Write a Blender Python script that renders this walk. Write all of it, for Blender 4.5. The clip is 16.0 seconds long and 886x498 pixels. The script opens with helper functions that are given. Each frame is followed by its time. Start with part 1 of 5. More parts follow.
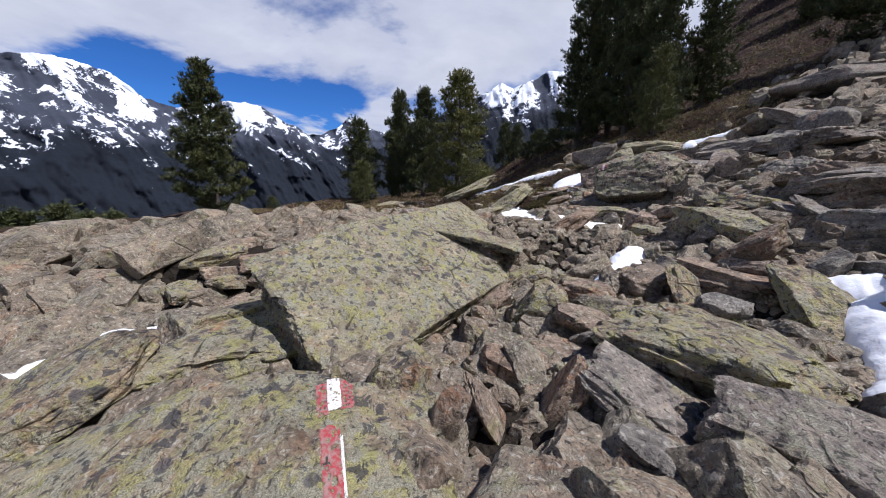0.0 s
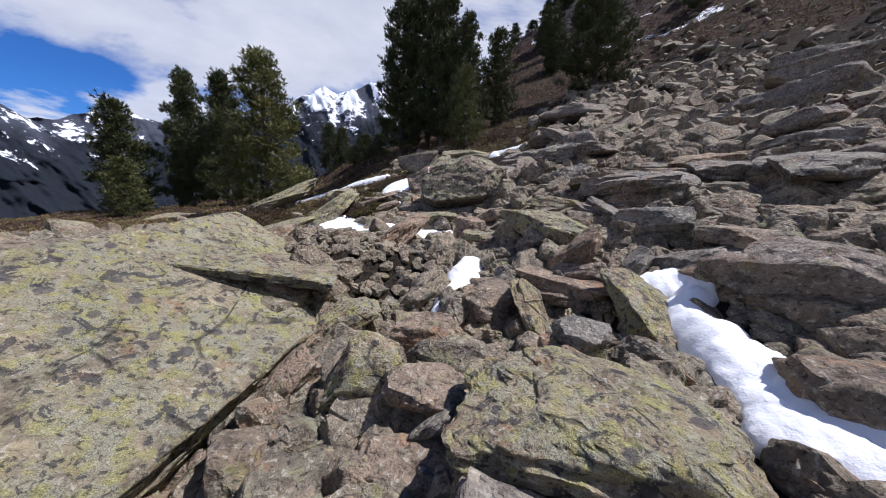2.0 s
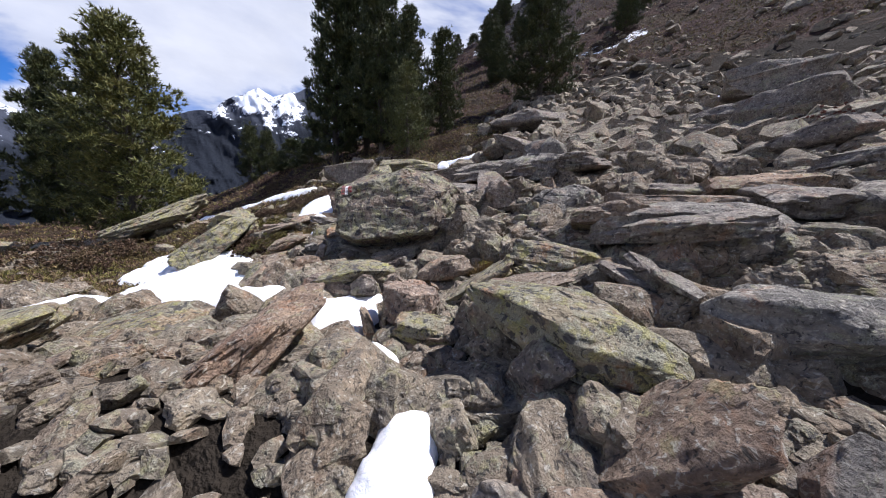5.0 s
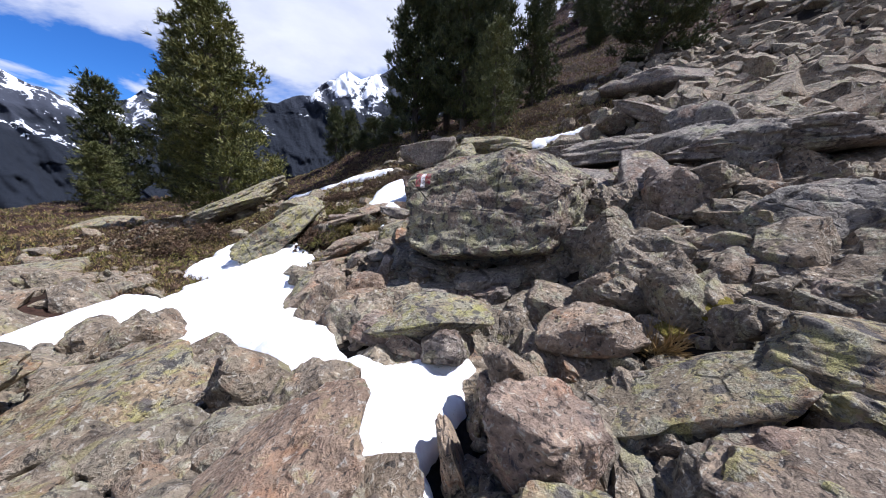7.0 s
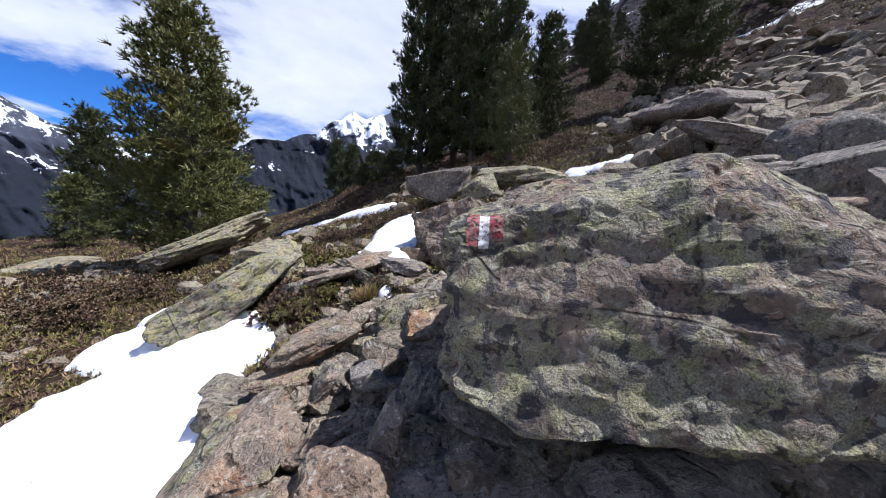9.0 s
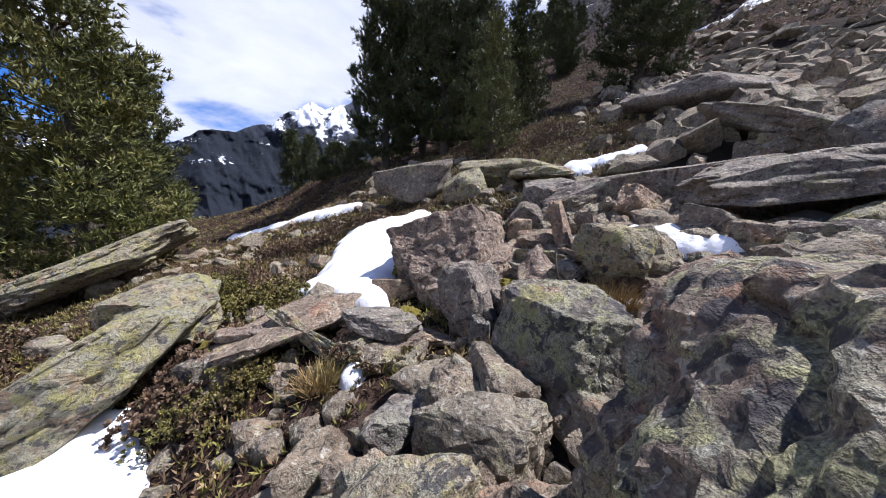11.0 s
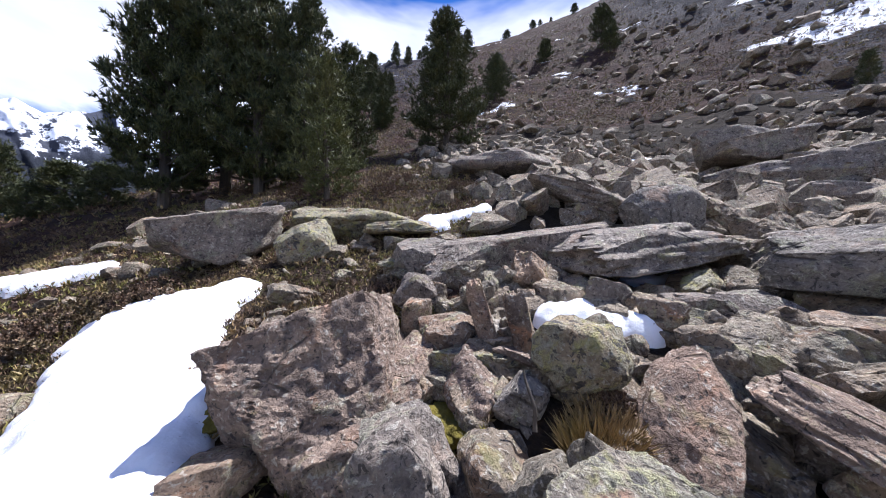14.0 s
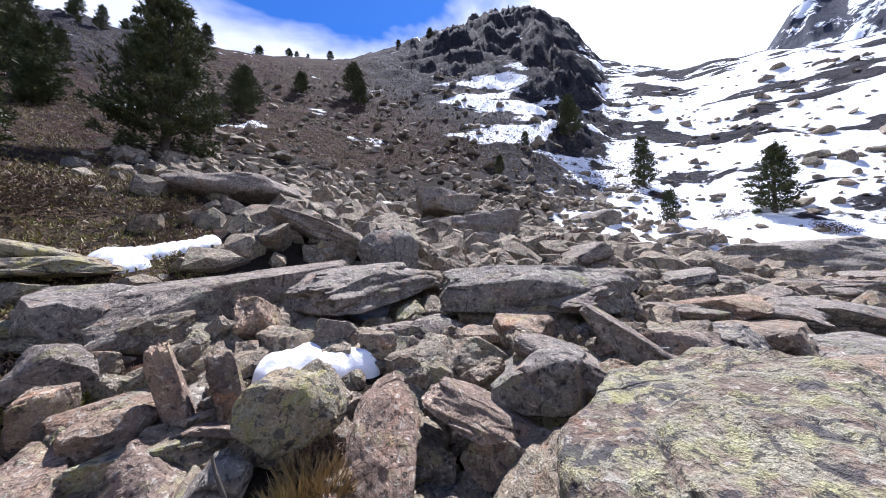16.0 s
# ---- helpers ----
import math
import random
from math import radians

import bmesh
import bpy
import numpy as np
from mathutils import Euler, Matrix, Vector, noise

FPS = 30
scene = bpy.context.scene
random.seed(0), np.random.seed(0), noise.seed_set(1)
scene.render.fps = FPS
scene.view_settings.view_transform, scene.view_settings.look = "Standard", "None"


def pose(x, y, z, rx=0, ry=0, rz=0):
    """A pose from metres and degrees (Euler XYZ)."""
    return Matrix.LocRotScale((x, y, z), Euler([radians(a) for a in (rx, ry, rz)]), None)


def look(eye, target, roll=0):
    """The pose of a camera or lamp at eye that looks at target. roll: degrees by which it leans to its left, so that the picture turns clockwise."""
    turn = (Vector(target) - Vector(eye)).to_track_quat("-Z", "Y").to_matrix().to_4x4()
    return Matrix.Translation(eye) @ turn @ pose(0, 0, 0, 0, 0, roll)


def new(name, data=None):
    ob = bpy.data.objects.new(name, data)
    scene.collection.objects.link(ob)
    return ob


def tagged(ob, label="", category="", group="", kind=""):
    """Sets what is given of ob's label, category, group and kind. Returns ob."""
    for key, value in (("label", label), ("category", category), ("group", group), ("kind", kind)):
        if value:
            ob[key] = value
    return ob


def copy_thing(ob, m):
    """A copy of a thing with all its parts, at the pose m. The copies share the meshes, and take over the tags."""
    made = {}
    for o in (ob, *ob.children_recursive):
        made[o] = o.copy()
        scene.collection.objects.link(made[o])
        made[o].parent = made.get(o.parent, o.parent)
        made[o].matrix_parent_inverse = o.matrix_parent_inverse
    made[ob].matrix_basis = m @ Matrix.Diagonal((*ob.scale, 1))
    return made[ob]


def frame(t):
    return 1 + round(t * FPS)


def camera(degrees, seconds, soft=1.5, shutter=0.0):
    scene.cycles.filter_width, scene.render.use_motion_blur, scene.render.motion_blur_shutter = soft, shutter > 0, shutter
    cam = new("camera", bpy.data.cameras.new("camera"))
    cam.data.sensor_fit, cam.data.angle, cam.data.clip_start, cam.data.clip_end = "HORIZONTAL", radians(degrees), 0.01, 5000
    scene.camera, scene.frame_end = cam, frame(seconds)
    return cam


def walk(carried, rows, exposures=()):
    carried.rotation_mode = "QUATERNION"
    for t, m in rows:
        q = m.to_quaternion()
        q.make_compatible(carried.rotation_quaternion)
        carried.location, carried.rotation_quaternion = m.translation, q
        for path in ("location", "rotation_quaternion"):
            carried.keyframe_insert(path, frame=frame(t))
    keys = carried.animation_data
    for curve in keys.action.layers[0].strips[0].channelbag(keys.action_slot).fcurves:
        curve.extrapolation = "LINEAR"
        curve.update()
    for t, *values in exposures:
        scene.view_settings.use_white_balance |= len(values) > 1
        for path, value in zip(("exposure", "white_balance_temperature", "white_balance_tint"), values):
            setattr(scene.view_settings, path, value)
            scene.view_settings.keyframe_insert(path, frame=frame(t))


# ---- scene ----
cam = camera(109.5, 16.0, soft=1.0)
PATH = [
    (0, (-0.552, -0.669, 1.145), (-0.523, 1.275, 0.677), 1.1),
    (0.5, (-0.353, -0.211, 1.078), (0.163, 1.668, 0.627), 1.9),
    (1, (-0.219, 0.135, 1.093), (0.576, 1.924, 0.683), 2.0),
    (1.5, (0.017, 0.464, 1.027), (0.933, 2.194, 0.620), 1.6),
    (2, (0.166, 0.808, 1.029), (1.151, 2.502, 0.629), 1.9),
    (2.5, (0.277, 1.400, 0.979), (1.379, 3.019, 0.575), 2.4),
    (3, (0.405, 1.767, 1.044), (1.596, 3.330, 0.677), 1.7),
    (3.5, (0.690, 2.074, 1.114), (1.922, 3.611, 0.771), 1.2),
    (3.7, (0.799, 2.167, 1.156), (2.042, 3.698, 0.822), 1.2),
    (5.8, (2.374, 3.784, 1.484), (3.623, 5.306, 1.133), 2.4),
    (6, (2.421, 3.933, 1.5), (3.552, 5.536, 1.115), 2.6),
    (6.5, (2.489, 4.429, 1.423), (3.416, 6.134, 0.941), 3.1),
    (7, (2.596, 4.867, 1.513), (3.462, 6.605, 1.033), 2.6),
    (7.5, (2.893, 5.455, 1.503), (3.745, 7.22, 1.107), 2.2),
    (8, (3.05, 5.91, 1.509), (3.908, 7.689, 1.194), 2.5),
    (8.5, (3.125, 6.52, 1.503), (4.016, 8.287, 1.217), 2.8),
    (9, (3.156, 6.993, 1.515), (4.031, 8.771, 1.242), 2.8),
    (9.5, (3.398, 7.621, 1.499), (4.282, 9.391, 1.205), 2.3),
    (9.7, (3.414, 7.744, 1.595), (4.362, 9.478, 1.287), 1.6),
    (11.8, (3.732, 9.097, 1.732), (4.851, 10.727, 1.431), 2.2),
    (12, (3.693, 9.178, 1.729), (4.853, 10.78, 1.434), 2.4),
    (12.5, (3.599, 9.452, 1.782), (4.888, 10.959, 1.52), 2.5),
    (13, (3.751, 9.817, 1.811), (5.165, 11.224, 1.662), 2.1),
    (13.5, (3.989, 10.049, 1.951), (5.569, 11.272, 1.86), 1.6),
    (14, (4.042, 10.053, 2.056), (5.838, 10.933, 2.033), 1.3),
    (14.5, (4.047, 10.062, 2.111), (5.992, 10.521, 2.181), 0.8),
    (15, (4.059, 9.969, 2.163), (6.053, 10.008, 2.308), -0.1),
    (15.5, (4.036, 9.849, 2.202), (6.003, 9.522, 2.352), -0.7),
    (16, (4.041, 9.747, 2.189), (5.958, 9.203, 2.362), -1.0),
]
walk(cam, [(t, look(eye, target, roll)) for t, eye, target, roll in PATH],
     exposures=[(0, 0.32, 5750, 16), (3.5, 0.54, 5800, 16), (7, 0.74, 5700, 16), (9, 0.78, 5600, 15), (12, 0.88, 5800, 17), (14, 1.14, 5650, 17), (15, 1.44, 5650, 18), (16, 1.20, 5650, 18)])

# ---- world and sun ----
SUN_AZ, SUN_EL = radians(113), radians(60)


def make_world():
    w = bpy.data.worlds.new("sky")
    scene.world = w
    w.use_nodes = True
    nt = w.node_tree
    nt.nodes.clear()
    out = nt.nodes.new("ShaderNodeOutputWorld")
    bg = nt.nodes.new("ShaderNodeBackground")
    sky = nt.nodes.new("ShaderNodeTexSky")
    sky.sky_type, sky.sun_disc = "NISHITA", False
    sky.sun_elevation, sky.sun_rotation = SUN_EL, SUN_AZ
    sky.altitude, sky.air_density, sky.dust_density = 2100, 1.0, 0.6
    co = nt.nodes.new("ShaderNodeTexCoord")
    sep = nt.nodes.new("ShaderNodeSeparateXYZ")
    nt.links.new(co.outputs["Generated"], sep.inputs[0])
    # clouds lie on a flat layer: direction divided by its height
    hgt = math_node(nt, "ADD", math_node(nt, "MAXIMUM", sep.outputs[2], 0.0), 0.16)
    cx, cy = math_node(nt, "DIVIDE", sep.outputs[0], hgt), math_node(nt, "DIVIDE", sep.outputs[1], hgt)
    comb = nt.nodes.new("ShaderNodeCombineXYZ")
    nt.links.new(cx, comb.inputs[0])
    nt.links.new(cy, comb.inputs[1])
    n1 = noise_node(nt, comb.outputs[0], 0.62, 7, 0.56, 0.35)
    n2 = noise_node(nt, comb.outputs[0], 1.9, 6, 0.6, 0.2)
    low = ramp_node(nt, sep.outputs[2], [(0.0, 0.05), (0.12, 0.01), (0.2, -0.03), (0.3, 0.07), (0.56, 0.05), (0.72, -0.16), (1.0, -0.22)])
    dot = nt.nodes.new("ShaderNodeVectorMath")
    dot.operation = "DOT_PRODUCT"
    nt.links.new(co.outputs["Generated"], dot.inputs[0])
    dot.inputs[1].default_value = (math.sin(SUN_AZ) * math.cos(SUN_EL), math.cos(SUN_AZ) * math.cos(SUN_EL), math.sin(SUN_EL))
    veil = ramp_node(nt, dot.outputs["Value"], [(0.70, 0.0), (0.88, 0.10), (1.0, 0.12)])
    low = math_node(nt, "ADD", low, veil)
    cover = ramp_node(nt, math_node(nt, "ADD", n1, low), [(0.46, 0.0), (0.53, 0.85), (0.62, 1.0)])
    shade = ramp_node(nt, n2, [(0.35, 0.62), (0.62, 1.0)])
    cloud = mix_node(nt, shade, (7.2, 7.5, 8.3, 1), (11.4, 11.45, 11.6, 1))
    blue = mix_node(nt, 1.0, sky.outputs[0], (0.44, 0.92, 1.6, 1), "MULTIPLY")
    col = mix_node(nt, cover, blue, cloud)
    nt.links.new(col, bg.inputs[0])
    bg.inputs[1].default_value = SKY_STRENGTH
    nt.links.new(bg.outputs[0], out.inputs[0])
    sun = new("sun", bpy.data.lights.new("sun", "SUN"))
    sun.data.energy, sun.data.angle, sun.data.color = SUN_STRENGTH, radians(0.6), (1.0, 0.95, 0.87)
    d = Vector((math.sin(SUN_AZ) * math.cos(SUN_EL), math.cos(SUN_AZ) * math.cos(SUN_EL), math.sin(SUN_EL)))
    sun.matrix_world = look(d * 50, (0, 0, 0))


# ---- node helpers ----
def put_in(nt, socket, value):
    if isinstance(value, bpy.types.NodeSocket):
        nt.links.new(value, socket)
    else:
        socket.default_value = value


def math_node(nt, op, a, b=0.0, clamp=False):
    n = nt.nodes.new("ShaderNodeMath")
    n.operation, n.use_clamp = op, clamp
    put_in(nt, n.inputs[0], a)
    put_in(nt, n.inputs[1], b)
    return n.outputs[0]


def noise_node(nt, vec, scale, detail=4, rough=0.55, distort=0.0):
    n = nt.nodes.new("ShaderNodeTexNoise")
    nt.links.new(vec, n.inputs["Vector"])
    n.inputs["Scale"].default_value, n.inputs["Detail"].default_value = scale, detail
    n.inputs["Roughness"].default_value, n.inputs["Distortion"].default_value = rough, distort
    return n.outputs[0]


def voronoi_node(nt, vec, scale, feature="F1"):
    n = nt.nodes.new("ShaderNodeTexVoronoi")
    n.feature = feature
    nt.links.new(vec, n.inputs["Vector"])
    n.inputs["Scale"].default_value = scale
    return n.outputs["Distance"]


def ramp_node(nt, fac, stops):
    """A piecewise linear curve of values."""
    n = nt.nodes.new("ShaderNodeValToRGB")
    el = n.color_ramp.elements
    lo = min(v for _, v in stops)
    hi = max(v for _, v in stops)
    span = (hi - lo) or 1
    for i, (p, v) in enumerate(stops):
        e = el[i] if i < 2 else el.new(p)
        e.position = p
        g = (v - lo) / span
        e.color = (g, g, g, 1)
    put_in(nt, n.inputs[0], fac)
    return math_node(nt, "ADD", math_node(nt, "MULTIPLY", n.outputs[0], span), lo)


def mix_node(nt, fac, a, b, mode="MIX"):
    n = nt.nodes.new("ShaderNodeMix")
    n.data_type, n.blend_type = "RGBA", mode
    put_in(nt, n.inputs[0], fac)
    put_in(nt, n.inputs[6], a)
    put_in(nt, n.inputs[7], b)
    return n.outputs[2]


def rgb(r, g, b):
    return (r, g, b, 1)


def material(name, rough=0.9):
    m = bpy.data.materials.new(name)
    m.use_nodes = True
    nt = m.node_tree
    b = nt.nodes["Principled BSDF"]
    b.inputs["Roughness"].default_value = rough
    b.inputs["Specular IOR Level"].default_value = 0.25
    return m, nt, b


def bump_to(nt, bsdf, height, strength, dist):
    n = nt.nodes.new("ShaderNodeBump")
    n.inputs["Strength"].default_value, n.inputs["Distance"].default_value = strength, dist
    nt.links.new(height, n.inputs["Height"])
    nt.links.new(n.outputs[0], bsdf.inputs["Normal"])


def position(nt):
    return nt.nodes.new("ShaderNodeNewGeometry").outputs["Position"]


def island(nt):
    return nt.nodes.new("ShaderNodeNewGeometry").outputs["Random Per Island"]


def object_random(nt):
    return nt.nodes.new("ShaderNodeObjectInfo").outputs["Random"]


# ---- materials ----
def rock_material(name, base_a, base_b, rust, lichen_amount, dark_amount, lichen_col, per_island=False):
    """Schist: a banded grey-brown body, rust, crusts of pale green lichen and black lichen spots."""
    m, nt, b = material(name, 0.9)
    b.inputs["Specular IOR Level"].default_value = 0.25
    pos = position(nt)
    rnd = island(nt) if per_island else object_random(nt)
    off = nt.nodes.new("ShaderNodeVectorMath")
    off.operation = "MULTIPLY_ADD"
    nt.links.new(pos, off.inputs[0])
    off.inputs[1].default_value = (1, 1, 1)
    add = nt.nodes.new("ShaderNodeCombineXYZ")
    for k, mul in enumerate((37.0, 53.0, 19.0)):
        nt.links.new(math_node(nt, "MULTIPLY", rnd, mul), add.inputs[k])
    nt.links.new(add.outputs[0], off.inputs[2])
    v = off.outputs[0]
    big = noise_node(nt, v, 1.7, 5, 0.6, 0.3)
    mid = noise_node(nt, v, 7.0, 6, 0.65, 0.4)
    fine = noise_node(nt, v, 38.0, 5, 0.7)
    grit = noise_node(nt, v, 140.0, 3, 0.6)
    body = mix_node(nt, ramp_node(nt, big, [(0.35, 0), (0.65, 1)]), base_a, base_b)
    body = mix_node(nt, math_node(nt, "MULTIPLY", rnd, 0.55), body, mix_node(nt, 0.5, body, rust))
    body = mix_node(nt, ramp_node(nt, noise_node(nt, v, 2.6, 5, 0.62, 0.8), [(0.56, 0), (0.68, 0.75)]), body, rust)
    body = mix_node(nt, ramp_node(nt, fine, [(0.3, 0.0), (0.7, 1)]), mix_node(nt, 1, body, rgb(0.68, 0.67, 0.66), "MULTIPLY"), mix_node(nt, 1, body, rgb(1.24, 1.22, 1.18), "MULTIPLY"))
    specks = noise_node(nt, v, 22.0, 4, 0.62, 0.6)
    body = mix_node(nt, ramp_node(nt, specks, [(0.36, 0.85), (0.41, 0.0)]), body, rgb(0.05, 0.046, 0.042))
    body = mix_node(nt, ramp_node(nt, specks, [(0.58, 0.0), (0.63, 0.7)]), body, rgb(0.46, 0.43, 0.36))
    blotch = noise_node(nt, v, 5.5, 6, 0.62, 0.5)
    body = mix_node(nt, ramp_node(nt, blotch, [(0.39, 0.7), (0.45, 0.0)]), body, mix_node(nt, 1, body, rgb(0.42, 0.41, 0.42), "MULTIPLY"))
    body = mix_node(nt, ramp_node(nt, blotch, [(0.55, 0.0), (0.6, 0.6)]), body, mix_node(nt, 1, body, rgb(1.5, 1.45, 1.36), "MULTIPLY"))
    # thin open cracks
    warp = nt.nodes.new("ShaderNodeMapping")
    warp.inputs["Scale"].default_value, warp.inputs["Rotation"].default_value = (1.0, 0.55, 1.5), (0.4, 0.3, 0.5)
    nt.links.new(v, warp.inputs["Vector"])
    cr = math_node(nt, "ADD", voronoi_node(nt, warp.outputs[0], 1.15, "DISTANCE_TO_EDGE"), math_node(nt, "MULTIPLY", math_node(nt, "SUBTRACT", mid, 0.5), 0.05))
    crack = math_node(nt, "MULTIPLY", ramp_node(nt, cr, [(0.0, 0.75), (0.006, 0.6), (0.013, 0.0)]), ramp_node(nt, noise_node(nt, v, 2.9, 3, 0.5), [(0.52, 0.0), (0.58, 0.9)]))
    patch = math_node(nt, "ADD", math_node(nt, "MULTIPLY", mid, 0.6), math_node(nt, "MULTIPLY", noise_node(nt, v, 2.2, 3, 0.5), 0.4))
    patch = math_node(nt, "ADD", patch, math_node(nt, "MULTIPLY", math_node(nt, "SUBTRACT", fine, 0.5), 0.22))
    edge = 0.66 - 0.28 * lichen_amount
    lich = ramp_node(nt, patch, [(edge, 0), (edge + 0.035, 0.55), (edge + 0.13, 1.0)])
    lcol = mix_node(nt, ramp_node(nt, noise_node(nt, v, 9.0, 4, 0.6, 0.4), [(0.44, 0), (0.52, 1)]), lichen_col, rgb(0.35, 0.34, 0.265))
    lcol = mix_node(nt, ramp_node(nt, grit, [(0.35, 0), (0.65, 1)]), mix_node(nt, 1, lcol, rgb(0.4, 0.4, 0.38), "MULTIPLY"), mix_node(nt, 1, lcol, rgb(1.3, 1.3, 1.2), "MULTIPLY"))
    lcol = mix_node(nt, ramp_node(nt, specks, [(0.38, 0.8), (0.43, 0.0)]), lcol, rgb(0.06, 0.058, 0.055))
    col = mix_node(nt, math_node(nt, "MULTIPLY", lich, 0.8), body, lcol)
    spots = noise_node(nt, v, 7.5, 7, 0.66, 0.5)
    de = 0.72 - 0.16 * dark_amount
    col = mix_node(nt, ramp_node(nt, spots, [(de, 0), (de + 0.02, 0.8)]), col, rgb(0.05, 0.048, 0.055))
    bright = ramp_node(nt, noise_node(nt, v, 3.1, 5, 0.6, 0.2), [(0.62, 0), (0.66, 0.8)])
    col = mix_node(nt, math_node(nt, "MULTIPLY", bright, 0.65 * lichen_amount), col, rgb(0.42, 0.40, 0.13))
    # round dark discs of old lichen
    disc = math_node(nt, "ADD", voronoi_node(nt, v, 4.2), math_node(nt, "MULTIPLY", math_node(nt, "SUBTRACT", mid, 0.5), 0.35))
    col = mix_node(nt, math_node(nt, "MULTIPLY", ramp_node(nt, disc, [(0.16, 0.85), (0.2, 0.0)]), dark_amount), col, rgb(0.085, 0.078, 0.082))
    col = mix_node(nt, crack, col, rgb(0.03, 0.027, 0.025))
    nt.links.new(col, b.inputs["Base Color"])
    h = math_node(nt, "ADD", math_node(nt, "MULTIPLY", mid, 0.9), math_node(nt, "MULTIPLY", fine, 0.32))
    h = math_node(nt, "ADD", h, math_node(nt, "MULTIPLY", grit, 0.09))
    h = math_node(nt, "SUBTRACT", h, math_node(nt, "MULTIPLY", crack, 0.5))
    # thin cleavage layers
    sc = nt.nodes.new("ShaderNodeMapping")
    sc.inputs["Scale"].default_value, sc.inputs["Rotation"].default_value = (3.0, 3.0, 15.0), (0.25, 0.2, 0)
    nt.links.new(v, sc.inputs["Vector"])
    h = math_node(nt, "ADD", h, math_node(nt, "MULTIPLY", noise_node(nt, sc.outputs[0], 1.0, 4, 0.6), 0.32))
    h = math_node(nt, "ADD", h, math_node(nt, "MULTIPLY", specks, 0.5))
    bump_to(nt, b, h, 1.0, 0.085)
    return m


def ground_material():
    m, nt, b = material("hillside_soil", 1.0)
    b.inputs["Specular IOR Level"].default_value = 0.08
    pos = position(nt)
    a = nt.nodes.new("ShaderNodeAttribute")
    a.attribute_name = "cover"
    sepc = nt.nodes.new("ShaderNodeSeparateColor")
    nt.links.new(a.outputs["Color"], sepc.inputs[0])
    heath, snow, stone = sepc.outputs
    big, mid, fine = noise_node(nt, pos, 0.22, 6, 0.62, 0.3), noise_node(nt, pos, 1.6, 6, 0.65), noise_node(nt, pos, 14, 5, 0.7)
    soil = mix_node(nt, fine, rgb(0.012, 0.010, 0.008), rgb(0.05, 0.04, 0.03))
    hcol = mix_node(nt, ramp_node(nt, mid, [(0.38, 0), (0.6, 1)]), rgb(0.03, 0.015, 0.013), rgb(0.075, 0.041, 0.031))
    hcol = mix_node(nt, ramp_node(nt, big, [(0.45, 0), (0.62, 0.6)]), hcol, rgb(0.06, 0.05, 0.024))
    tuft = noise_node(nt, pos, 0.75, 5, 0.68, 0.6)
    hcol = mix_node(nt, ramp_node(nt, tuft, [(0.40, 0.8), (0.50, 0.0)]), hcol, rgb(0.022, 0.015, 0.014))
    hcol = mix_node(nt, ramp_node(nt, tuft, [(0.58, 0.0), (0.66, 0.7)]), hcol, rgb(0.09, 0.063, 0.05))
    hcol = mix_node(nt, ramp_node(nt, fine, [(0.3, 0.6), (0.6, 0)]), hcol, rgb(0.02, 0.018, 0.013))
    # far crag stone: backlit shade and purplish haze are put into its dark colour
    scol = mix_node(nt, ramp_node(nt, mid, [(0.35, 0), (0.65, 1)]), rgb(0.02, 0.019, 0.024), rgb(0.075, 0.068, 0.072))
    scol = mix_node(nt, ramp_node(nt, fine, [(0.35, 0.7), (0.5, 0)]), scol, rgb(0.03, 0.03, 0.032))
    scol = mix_node(nt, ramp_node(nt, big, [(0.42, 0.85), (0.58, 0.0)]), scol, rgb(0.018, 0.018, 0.022))
    c = mix_node(nt, ramp_node(nt, math_node(nt, "ADD", heath, math_node(nt, "MULTIPLY", math_node(nt, "SUBTRACT", mid, 0.5), 1.2)), [(0.42, 0), (0.58, 1)]), soil, hcol)
    c = mix_node(nt, ramp_node(nt, math_node(nt, "ADD", stone, math_node(nt, "MULTIPLY", math_node(nt, "SUBTRACT", mid, 0.5), 1.6)), [(0.45, 0), (0.55, 1)]), c, scol)
    mp = nt.nodes.new("ShaderNodeMapping")
    mp.inputs["Scale"].default_value = (0.075, 0.075, 0.15)
    nt.links.new(pos, mp.inputs["Vector"])
    patch = noise_node(nt, mp.outputs[0], 1.0, 7, 0.6, 0.3)
    sm = ramp_node(nt, math_node(nt, "ADD", snow, math_node(nt, "MULTIPLY", math_node(nt, "SUBTRACT", patch, 0.5), 2.4)), [(0.49, 0), (0.53, 1)])
    c = mix_node(nt, sm, c, rgb(0.86, 0.87, 0.9))
    nt.links.new(c, b.inputs["Base Color"])
    h = math_node(nt, "ADD", mid, math_node(nt, "MULTIPLY", fine, 0.4))
    h = math_node(nt, "ADD", h, math_node(nt, "MULTIPLY", tuft, 2.5))
    bump_to(nt, b, h, 1.0, 0.22)
    return m


